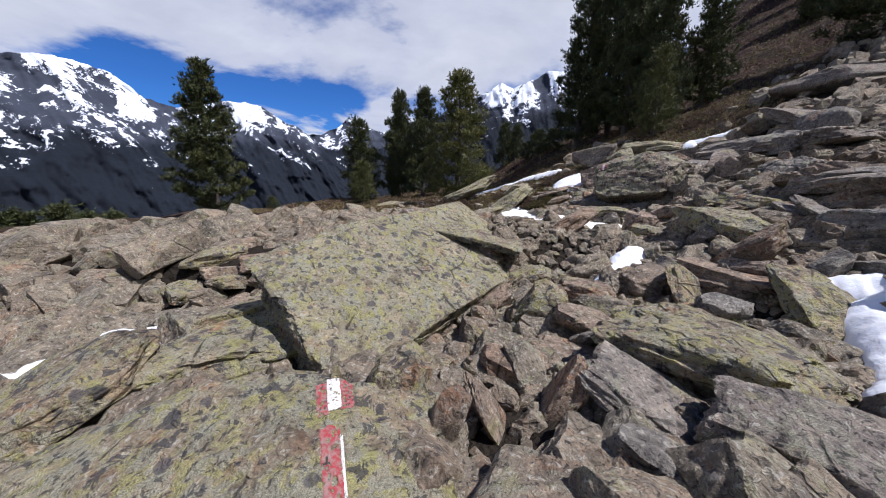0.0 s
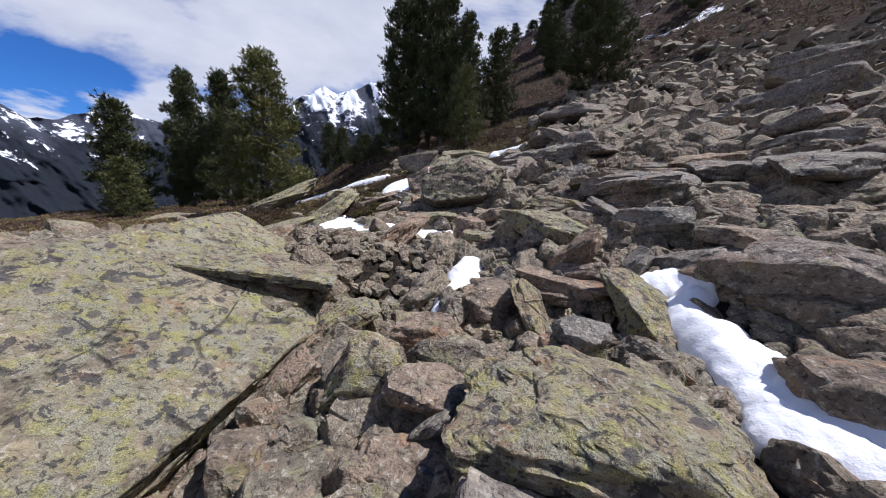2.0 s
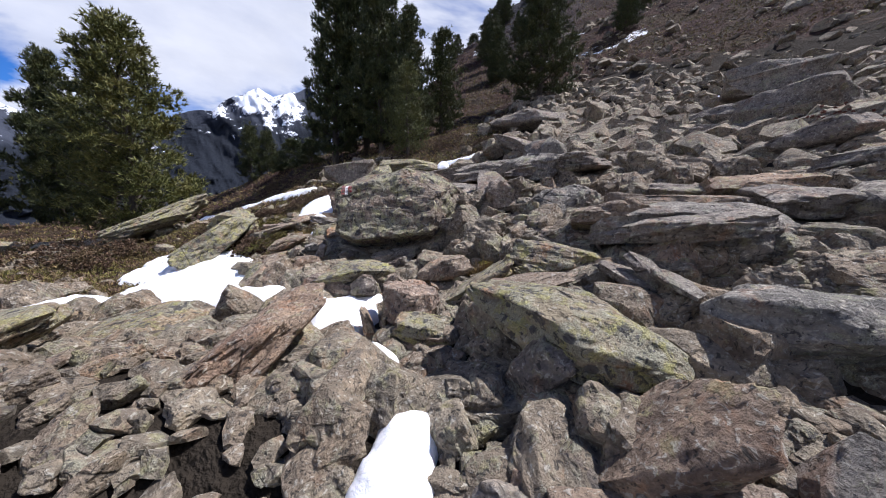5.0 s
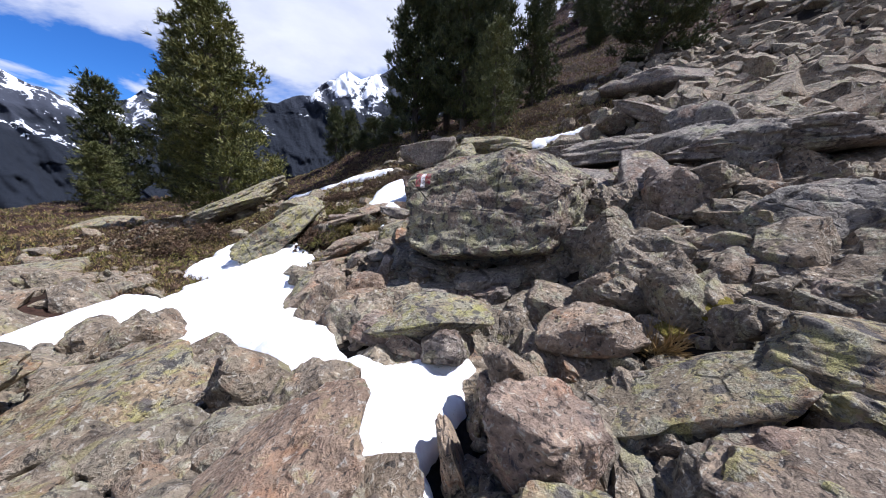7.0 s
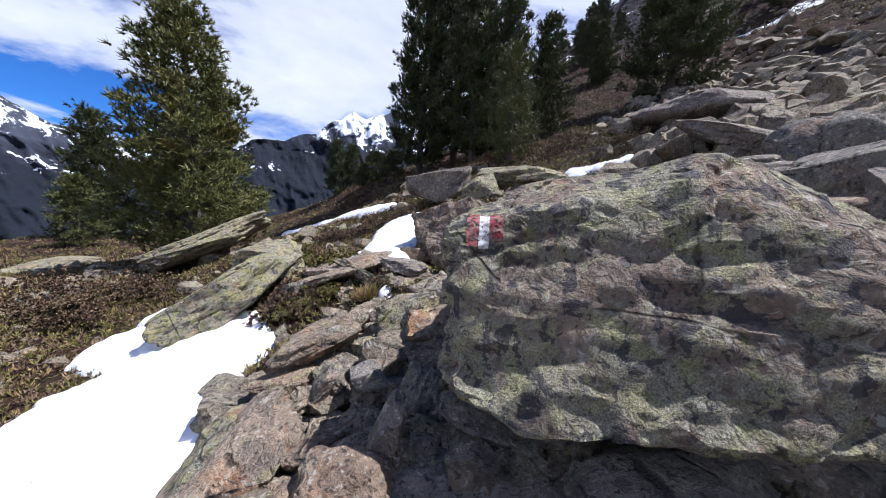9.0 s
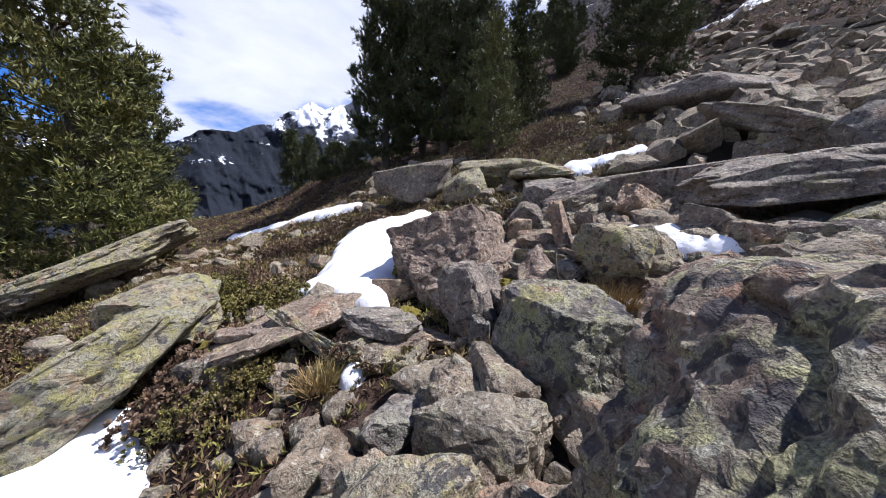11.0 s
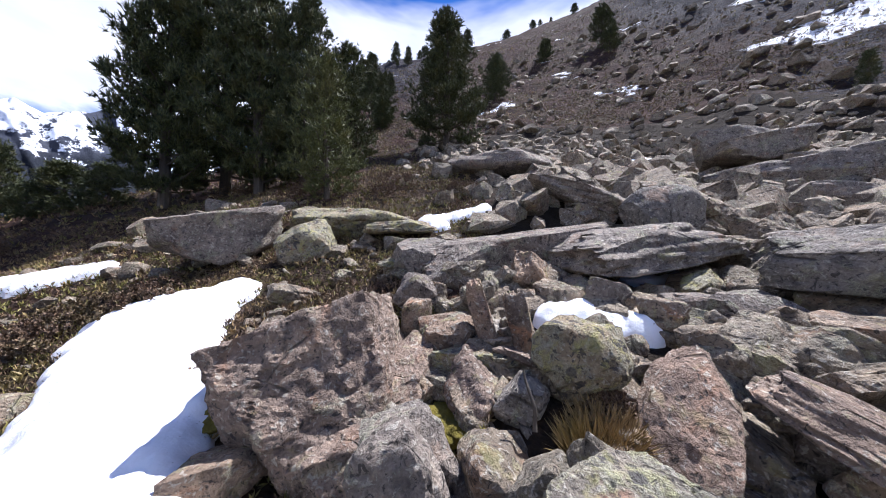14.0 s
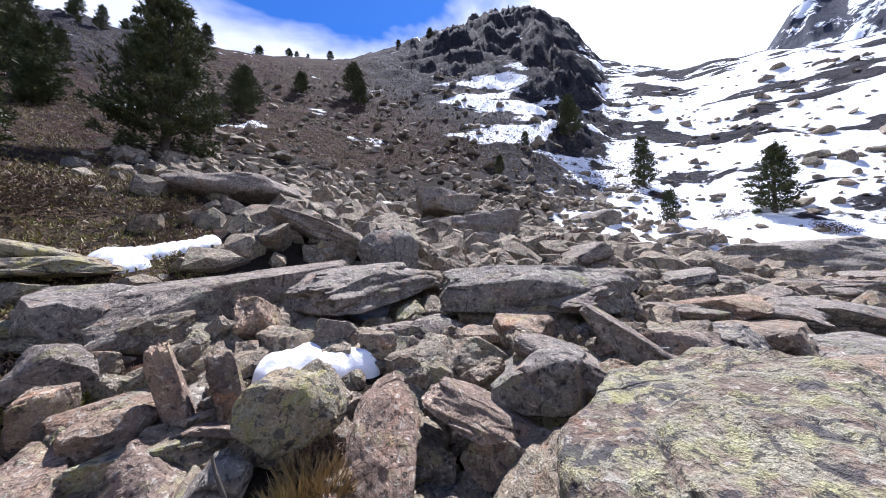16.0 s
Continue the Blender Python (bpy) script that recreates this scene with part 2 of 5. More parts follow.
def mountain_material():
    """Far mountains: forest and scree below, rock and streaks of snow above; rock and forest colours hold a painted
    blue haze.
    """
    m, nt, b = material("mountainside", 0.95)
    pos = position(nt)
    sep = nt.nodes.new("ShaderNodeSeparateXYZ")
    nt.links.new(pos, sep.inputs[0])
    a = nt.nodes.new("ShaderNodeAttribute")
    a.attribute_name = "cover"
    sepc = nt.nodes.new("ShaderNodeSeparateColor")
    nt.links.new(a.outputs["Color"], sepc.inputs[0])
    big, mid, fine = noise_node(nt, pos, 0.0035, 8, 0.65, 0.5), noise_node(nt, pos, 0.012, 8, 0.68, 0.4), noise_node(nt, pos, 0.06, 6, 0.7)
    # the blue cast of distant haze is put into both colours
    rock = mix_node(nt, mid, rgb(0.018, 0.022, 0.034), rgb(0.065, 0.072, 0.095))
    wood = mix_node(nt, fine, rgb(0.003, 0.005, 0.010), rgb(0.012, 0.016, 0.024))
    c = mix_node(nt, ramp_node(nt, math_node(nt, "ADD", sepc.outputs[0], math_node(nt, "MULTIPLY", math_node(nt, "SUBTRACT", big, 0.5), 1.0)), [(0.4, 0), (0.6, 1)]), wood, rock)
    s = math_node(nt, "ADD", sepc.outputs[1], math_node(nt, "MULTIPLY", math_node(nt, "SUBTRACT", mid, 0.5), 1.5))
    s = math_node(nt, "ADD", s, math_node(nt, "MULTIPLY", math_node(nt, "SUBTRACT", fine, 0.5), 0.6))
    s = math_node(nt, "ADD", s, math_node(nt, "MULTIPLY", math_node(nt, "SUBTRACT", big, 0.5), 1.3))
    c = mix_node(nt, ramp_node(nt, s, [(0.5, 0), (0.56, 1)]), c, rgb(0.82, 0.85, 0.92))
    nt.links.new(c, b.inputs["Base Color"])
    bump_to(nt, b, math_node(nt, "ADD", mid, math_node(nt, "MULTIPLY", fine, 0.3)), 0.9, 14.0)
    return m


def snow_material():
    m, nt, b = material("old_snow", 0.55)
    pos = position(nt)
    fine, mid = noise_node(nt, pos, 60, 4, 0.6), noise_node(nt, pos, 5, 5, 0.6)
    c = mix_node(nt, ramp_node(nt, mid, [(0.4, 0), (0.75, 1)]), rgb(0.84, 0.85, 0.88), rgb(0.72, 0.72, 0.73))
    specks = ramp_node(nt, noise_node(nt, pos, 26, 3, 0.6), [(0.70, 0), (0.74, 0.8)])
    c = mix_node(nt, specks, c, rgb(0.16, 0.12, 0.08))
    nt.links.new(c, b.inputs["Base Color"])
    b.inputs["Subsurface Weight"].default_value = 0.15
    b.inputs["Subsurface Radius"].default_value = (0.03, 0.04, 0.05)
    bump_to(nt, b, math_node(nt, "ADD", math_node(nt, "MULTIPLY", mid, 1.0), math_node(nt, "MULTIPLY", fine, 0.15)), 0.6, 0.04)
    return m


def leaf_material(name, dark, light, warm):
    m, nt, b = material(name, 0.6)
    r = island(nt)
    pos = position(nt)
    c = mix_node(nt, r, dark, light)
    c = mix_node(nt, ramp_node(nt, noise_node(nt, pos, 1.3, 3, 0.6), [(0.5, 0), (0.7, 0.6)]), c, warm)
    nt.links.new(c, b.inputs["Base Color"])
    b.inputs["Specular IOR Level"].default_value = 0.35
    return m


def bark_material():
    m, nt, b = material("pine_bark", 0.95)
    pos = position(nt)
    mp = nt.nodes.new("ShaderNodeMapping")
    mp.inputs["Scale"].default_value = (14, 14, 3)
    nt.links.new(pos, mp.inputs["Vector"])
    n = noise_node(nt, mp.outputs[0], 1, 5, 0.65)
    nt.links.new(mix_node(nt, n, rgb(0.03, 0.026, 0.022), rgb(0.15, 0.125, 0.10)), b.inputs["Base Color"])
    bump_to(nt, b, n, 1.0, 0.03)
    return m


def paint_material(name, col):
    m, nt, b = material(name, 0.7)
    pos = position(nt)
    w = ramp_node(nt, noise_node(nt, pos, 30, 5, 0.7), [(0.42, 0.0), (0.62, 0.75)])
    nt.links.new(mix_node(nt, w, col, rgb(0.26, 0.22, 0.19)), b.inputs["Base Color"])
    bump_to(nt, b, noise_node(nt, pos, 60, 4, 0.7), 0.7, 0.01)
    return m


SKY_STRENGTH, SUN_STRENGTH = 0.05, 5.0
make_world()
ROCK_GREEN = rock_material("lichen_covered_schist", rgb(0.19, 0.165, 0.125), rgb(0.34, 0.29, 0.195), rgb(0.31, 0.165, 0.09), 0.74, 0.9, rgb(0.38, 0.36, 0.15))
ROCK_MOTTLED = rock_material("mottled_schist", rgb(0.13, 0.12, 0.105), rgb(0.28, 0.25, 0.20), rgb(0.27, 0.15, 0.10), 0.68, 1.0, rgb(0.40, 0.395, 0.22))
ROCK_BROWN = rock_material("brown_schist", rgb(0.185, 0.15, 0.12), rgb(0.34, 0.275, 0.205), rgb(0.36, 0.19, 0.105), 0.36, 0.35, rgb(0.38, 0.36, 0.18))
ROCK_GREY = rock_material("grey_schist", rgb(0.155, 0.147, 0.135), rgb(0.30, 0.275, 0.24), rgb(0.26, 0.17, 0.12), 0.4, 0.5, rgb(0.32, 0.325, 0.225))
ROCK_RUST = rock_material("rusty_schist", rgb(0.19, 0.15, 0.125), rgb(0.33, 0.265, 0.21), rgb(0.32, 0.19, 0.125), 0.3, 0.4, rgb(0.40, 0.375, 0.235))
RUBBLE = rock_material("loose_schist", rgb(0.165, 0.147, 0.117), rgb(0.31, 0.265, 0.2), rgb(0.28, 0.175, 0.11), 0.44, 0.4, rgb(0.34, 0.325, 0.185), True)
GROUND, MOUNTAIN, SNOW, BARK = ground_material(), mountain_material(), snow_material(), bark_material()
PALE_NEEDLES = leaf_material("pale_pine_needles", rgb(0.05, 0.06, 0.02), rgb(0.15, 0.16, 0.05), rgb(0.2, 0.18, 0.06))
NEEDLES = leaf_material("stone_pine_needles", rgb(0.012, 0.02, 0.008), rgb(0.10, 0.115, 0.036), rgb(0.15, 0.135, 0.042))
# lit copy of the needles: sunlight is put into a lighter, yellower colour
SUNLIT_NEEDLES = leaf_material("sunlit_pine_needles", rgb(0.025, 0.036, 0.012), rgb(0.20, 0.20, 0.055), rgb(0.24, 0.21, 0.06))
SHRUB = leaf_material("dwarf_shrub_leaves", rgb(0.05, 0.05, 0.014), rgb(0.25, 0.22, 0.06), rgb(0.17, 0.11, 0.045))
HEATH = leaf_material("dry_heath_twigs", rgb(0.05, 0.029, 0.02), rgb(0.20, 0.13, 0.078), rgb(0.16, 0.135, 0.052))
RED_HEATH = leaf_material("red_heath_twigs", rgb(0.06, 0.02, 0.014), rgb(0.2, 0.07, 0.045), rgb(0.14, 0.06, 0.04))
GRASS = leaf_material("dry_grass_blades", rgb(0.12, 0.08, 0.035), rgb(0.36, 0.25, 0.11), rgb(0.24, 0.20, 0.06))
RED_PAINT, WHITE_PAINT = paint_material("weathered_red_paint", rgb(0.30, 0.045, 0.05)), paint_material("weathered_white_paint", rgb(0.78, 0.76, 0.74))


# ---- the lie of the land ----
def soft(u):
    return np.log1p(np.exp(np.clip(u, -40, 40)))


def bell(x, y, cx, cy, r):
    return np.exp(-((x - cx) ** 2 + (y - cy) ** 2) / (r * r))


BUMPS = (
    (2.8, 12.8, 0.46), (5.8, 11.8, -0.40), (6.4, 8.7, -0.01), (1.9, 4.1, -0.26), (2.1, 4.9, 0.04), (0.3, 3.2, -0.36), (3.4, 6.2, -0.30), (0.6, 6.4, 0.35),
    (2.6, 1.8, -0.18), (7.6, 5.1, -0.32), (6.5, 7.2, 0.34), (4.0, 11.8, 0.31), (9.3, 10.8, -0.21), (2.1, 4.8, 0.04), (3.2, 2.9, -0.25), (10.6, 9.2, -0.16),
    (2.7, 2.6, 0.08), (1.3, 7.7, -0.22), (3.4, 9.7, 0.25), (6.3, 8.8, -0.14), (9.1, 9.9, 0.08), (3.6, 7.1, 0.11), (8.0, 6.7, 0.23), (8.7, 9.9, -0.11),
    (2.7, 8.9, -0.21), (6.7, 10.6, 0.08), (7.1, 6.9, -0.08), (-1.2, 10.8, 0.17), (1.6, 2.6, -0.18), (3.4, 5.2, -0.10), (5.9, 4.1, 0.06), (8.2, 3.4, 0.15),
)


def lower_ground(x, y):
    """The slope with its hollows and humps: it climbs towards +x and falls away towards -x."""
    k = soft(x - 3.0)
    z = -0.0227 + 0.0547 * x - 0.0315 * y + 0.2479 * k + 0.01272 * k * (y - 8) - 0.00037 * y * y + 0.0067 * soft((x - 9) / 1.5) + 0.00121 * x * y
    z = z - 0.26 * bell(x, y, 4.1, 6.6, 1.2) - 0.42 * bell(x, y, 1.9, 11.6, 2.3) + 0.26 * bell(x, y, 0.7, 4.0, 1.4) + 0.15 * bell(x, y, 1.9, 1.6, 0.9)
    z = z - 0.38 * bell(x, y, 9.5, 9.5, 1.2) + 0.38 * bell(x, y, 12.0, 11.0, 1.4) + 0.26 * bell(x, y, 7.3, 6.4, 1.2)
    for cx, cy, up in BUMPS:
        z = z + up * bell(x, y, cx, cy, 1.0)
    return z - 0.30 * bell(x, y, 4.75, 7.25, 0.75) + 0.42 * bell(x, y, 2.3, 16.4, 1.4) + 0.25 * bell(x, y, 5.7, 12.4, 1.0) + 0.25 * bell(x, y, 9.2, 17.0, 1.6)


def near_ground(x, y):
    """The slope round the path; the lower end of the block field is steeper towards +x."""
    u, v = x - 2.1788, y - 3.9911
    a, b = 0.80403 * u + -0.05025 * v + 2.5, 0.05131 * u + 0.80269 * v + 4.0
    low = -0.4721 + 0.07561 * (a - 2.5) + 0.02897 * (b - 4.0) + 1.24098 * lower_ground(a, b)
    w = np.clip((5.6 - y) / 1.6, 0, 1)
    w = w * w * (3 - 2 * w)
    return lower_ground(x, y) * (1 - w) + low * w


HUB = (4.0, 8.0)
EDGE = 15.0
SKYLINE_AZ = (-180, -130, -95, -60, -40, -20, -5, 4, 12, 25, 36, 48, 54, 63, 74, 87, 97, 106, 115, 123, 129, 134, 144, 153, 162, 170, 180)
SKYLINE_EL = (5, -6, -9, -8.6, -8.2, -6.5, -4.2, -0.8, 3, 8.5, 17, 27, 29.5, 31, 33, 35, 37.8, 40, 41.2, 41, 38, 32.4, 28.3, 26.8, 24, 16, 5)
SKYLINE_R = (80, 45, 32, 30, 32, 46, 48, 40, 26, 32, 60, 150, 160, 160, 150, 150, 160, 170, 175, 175, 172, 165, 150, 140, 130, 110, 80)


def lump(x, y, s, seed):
    """Smooth waves in place of noise on whole arrays."""
    return (np.sin(x / s + seed) * np.cos(y / s * 1.13 + 2 * seed) + 0.5 * np.sin(x / s * 2.3 + y / s * 1.7 + 3 * seed) + 0.3 * np.cos(x / s * 4.1 - y / s * 3.7 + seed)) / 1.8


def crag_rise(x, y, z, weight):
    """Broken buttresses and gullies of the crags, none elsewhere."""
    up = np.zeros(np.shape(x))
    for i in np.ndindex(np.shape(x)):
        if weight[i] > 0.02:
            p = Vector((x[i] / 21.0, y[i] / 21.0, z[i] / 34.0))
            up[i] = 7.0 * (noise.ridged_multi_fractal(p, 0.75, 2.2, 6, 1.0, 2.0) - 1.35) + 2.6 * noise.cell(p * 3.1 + noise.noise_vector(p * 2.0) * 0.4)
    return up


def ground_z(x, y):
    x, y = np.asarray(x, float), np.asarray(y, float)
    dx, dy = x - HUB[0], y - HUB[1]
    r = np.hypot(dx, dy) + 1e-6
    az = np.degrees(np.arctan2(dx, dy))
    el, far = np.interp(az, SKYLINE_AZ, SKYLINE_EL), np.interp(az, SKYLINE_AZ, SKYLINE_R)
    eye = 1.9
    xe, ye = HUB[0] + dx / r * EDGE, HUB[1] + dy / r * EDGE
    t0 = (near_ground(xe, ye) - eye) / EDGE
    te = np.tan(np.radians(el))
    s = np.clip(np.log(np.maximum(r, EDGE) / EDGE) / np.log(far / EDGE), 0, 1)
    s = s * s * (3 - 2 * s)
    zf = eye + np.minimum(r, far) * (t0 + (te - t0) * s)
    over = np.maximum(r - far, 0)
    zf = zf - 0.42 * over * np.clip(over / 30, 0, 1)
    zf = np.maximum(zf, -330.0)
    crag = np.clip((r - 55) / 60, 0, 1) * (np.exp(-((az - 116) / 17.0) ** 2) + 0.55 * np.exp(-((az - 47) / 9.0) ** 2)) + 0.9 * np.exp(-((az - 128) / 5.0) ** 2 - ((r - 66) / 24) ** 2)
    zf = zf + lump(x, y, 7.0, 0.7) * np.clip((r - 20) / 50, 0, 1) * 1.1 + crag * crag_rise(x, y, zf, crag) + 0.35 * lump(x, y, 2.3, 1.1) * np.clip((r - 14) / 10, 0, 1)
    k = np.clip((r - 11) / (EDGE - 11), 0, 1)
    k = k * k * (3 - 2 * k)
    zn = near_ground(np.where(r > EDGE, xe, x), np.where(r > EDGE, ye, y))
    return zn * (1 - k) + zf * k + 0.05 * lump(x, y, 0.55, 0.3)


def gz(x, y):
    return float(ground_z(x, y))


def heath_cover(x, y):
    """How much of the slope is heath: above and behind the block field."""
    az, r = np.degrees(np.arctan2(x - HUB[0], y - HUB[1])), np.hypot(x - HUB[0], y - HUB[1])
    a = 1 / (1 + np.exp(-np.clip((y - (9.9 + 0.36 * np.clip(x - 4.5, -20, 9) + 0.8 * np.clip(x - 13.5, 0, 40))) / 0.7, -50, 50)))
    a = np.maximum(a, np.clip((r - 30) / 8, 0, 1))
    a = np.where((az < -12) & (r > 6), np.maximum(a * np.clip((y - 11) / 2, 0, 1), np.clip((r - 20) / 4, 0, 1)), a)
    return a, az, r


def mesh_object(name, verts, faces, mat, smooth=True):
    me = bpy.data.meshes.new(name)
    me.from_pydata(verts, [], faces)
    me.materials.append(mat)
    if smooth:
        me.polygons.foreach_set("use_smooth", [True] * len(me.polygons))
    return new(name, me)


def set_cover(ob, cols):
    at = ob.data.color_attributes.new("cover", "FLOAT_COLOR", "POINT")
    at.data.foreach_set("color", np.asarray(cols, np.float32).ravel())


def make_ground():
    radii = [0.0]
    while radii[-1] < 4200:
        r = radii[-1]
        radii.append(r + max(0.14, r * (0.0135 if r < 230 else 0.09)))
    az = np.radians(np.concatenate([np.arange(20, 175, 0.25), np.arange(175, 380, 0.7)]))
    n_az = len(az)
    rr = np.array(radii[1:])
    x, y = HUB[0] + np.outer(rr, np.sin(az)), HUB[1] + np.outer(rr, np.cos(az))
    z = ground_z(x, y)
    verts = np.concatenate([[[HUB[0], HUB[1], gz(*HUB)]], np.stack([x, y, z], -1).reshape(-1, 3)])
    n = len(rr)
    i, j = np.meshgrid(np.arange(n - 1), np.arange(n_az), indexing="ij")
    a, b = 1 + i * n_az + j, 1 + i * n_az + (j + 1) % n_az
    quads = np.stack([a, b, b + n_az, a + n_az], -1).reshape(-1, 4)[:, ::-1]
    faces = quads.tolist() + [(0, 1 + (k + 1) % n_az, 1 + k) for k in range(n_az)]
    ob = mesh_object("ground", verts.tolist(), faces, GROUND)
    heath, a2, r2 = heath_cover(verts[:, 0], verts[:, 1])
    step = lambda u, w: 1 / (1 + np.exp(-np.clip(u / w, -40, 40)))
    el = np.degrees(np.arctan2(verts[:, 2] - 2, r2))
    bowl = step(a2 - (106 + 1.2 * np.clip(20 - el, 0, 18)), 3.0) * step(172 - a2, 4.0) * step(r2 - 19, 1.5)
    snow = 0.64 * bowl * (1 - 0.85 * step(el - 34.6, 0.6) * step(134 - a2, 2)) * (1 - 0.4 * step(el - 26, 1.5) * step(a2 - 138, 3))
    snow = snow - 0.5 * np.exp(-((a2 - 128) / 5.5) ** 2) * step(el - 20, 1.5) * step(34 - el, 1.0) * bowl
    snow = snow - 0.25 * step(118 - a2, 3) * step(24 - el, 3) * bowl
    snow = np.maximum(snow, 0.13 * step(r2 - 30, 3) * step(a2 - 40, 3) * step(120 - a2, 3))
    stone = step(r2 - 26, 3) * (0.22 + 0.55 * step(a2 - 112, 6)) + 0.8 * step(el - 31, 2) * step(a2 - 93, 4) + 0.5 * step(el - 24, 2) * step(62 - a2, 3)
    set_cover(ob, np.stack([heath, snow, stone, np.ones_like(snow)], -1))
    return tagged(ob, "steep alpine hillside of dark soil, brown heath and patchy snow", "ground", kind="structure")


make_ground()


def make_mountains():
    """The far side of the valley and the snowy peak above the bowl."""
    def ridge(name, az0, az1, azs, els, foot, dist, n_az, n_h, snow_at, seed, label):
        az = np.radians(np.linspace(az0, az1, n_az))
        el = np.interp(np.degrees(az), azs, els)
        h = np.linspace(0, 1, n_h)
        verts, cov = [], []
        for k, t in enumerate(h):
            for q, e in zip(az, el):
                p = Vector((math.sin(q) * 6, math.cos(q) * 6, seed + t * 2.0))
                jag = noise.fractal(p * 2.6, 0.9, 2.2, 6)
                rid = abs(noise.fractal(Vector((q * 9 + 1.2 * t, t * 1.6, seed)), 0.8, 2.1, 5))
                d = dist * (0.62 + 0.38 * t) * (1 + 0.10 * (rid - 0.3) * (1 - 0.6 * t)) + dist * 0.02 * jag * (t < 0.98)
                ang = foot + (e - foot) * t ** 0.9 + (0.5 * jag if t > 0.9 else 0.9 * jag * t)
                x, y = HUB[0] + math.sin(q) * d, HUB[1] + math.cos(q) * d
                verts.append((x, y, 1.9 + d * math.tan(radians(ang))))
                a = ang - snow_at
                cov.append((min(1, max(0, 0.5 + a / 8)), min(1, max(0, 0.42 + a / 22 - 0.5 * max(0, rid - 0.2))), 0, 1))
        faces = []
        for k in range(n_h - 1):
            for c in range(n_az - 1):
                a = k * n_az + c
                faces.append((a, a + 1, a + 1 + n_az, a + n_az))
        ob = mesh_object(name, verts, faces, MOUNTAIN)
        set_cover(ob, cov)
        return tagged(ob, label, "mountain", kind="structure")
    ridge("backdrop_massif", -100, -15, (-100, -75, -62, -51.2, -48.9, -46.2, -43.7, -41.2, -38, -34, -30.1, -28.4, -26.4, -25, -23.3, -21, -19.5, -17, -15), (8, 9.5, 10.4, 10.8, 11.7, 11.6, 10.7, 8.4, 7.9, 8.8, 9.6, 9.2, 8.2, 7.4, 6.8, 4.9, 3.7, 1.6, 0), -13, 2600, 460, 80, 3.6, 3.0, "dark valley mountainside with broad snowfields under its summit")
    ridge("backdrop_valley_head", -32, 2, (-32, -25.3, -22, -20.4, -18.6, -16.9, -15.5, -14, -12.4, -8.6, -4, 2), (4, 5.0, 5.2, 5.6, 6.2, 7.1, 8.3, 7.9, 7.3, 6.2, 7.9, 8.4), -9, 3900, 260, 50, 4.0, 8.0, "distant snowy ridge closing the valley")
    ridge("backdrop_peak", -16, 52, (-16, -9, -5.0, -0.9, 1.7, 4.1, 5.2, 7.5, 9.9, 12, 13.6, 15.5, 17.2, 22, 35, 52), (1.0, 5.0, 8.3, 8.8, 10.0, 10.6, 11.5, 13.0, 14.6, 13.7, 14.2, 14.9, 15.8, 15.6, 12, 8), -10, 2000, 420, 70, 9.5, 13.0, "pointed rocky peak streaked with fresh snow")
    ridge("backdrop_summit", 140, 200, (140, 150, 153, 156.2, 158, 162.4, 170, 200), (15, 22, 26, 29.6, 30.5, 31.0, 33, 20), 8, 1500, 200, 50, 24, 21.0, "snowy summit above the ridge")


make_mountains()


# ---- rocks ----
def bm_object(name, bm, mat, parent=None):
    me = bpy.data.meshes.new(name)
    bm.to_mesh(me)
    bm.free()
    me.materials.append(mat)
    ob = new(name, me)
    ob.parent = parent
    return ob


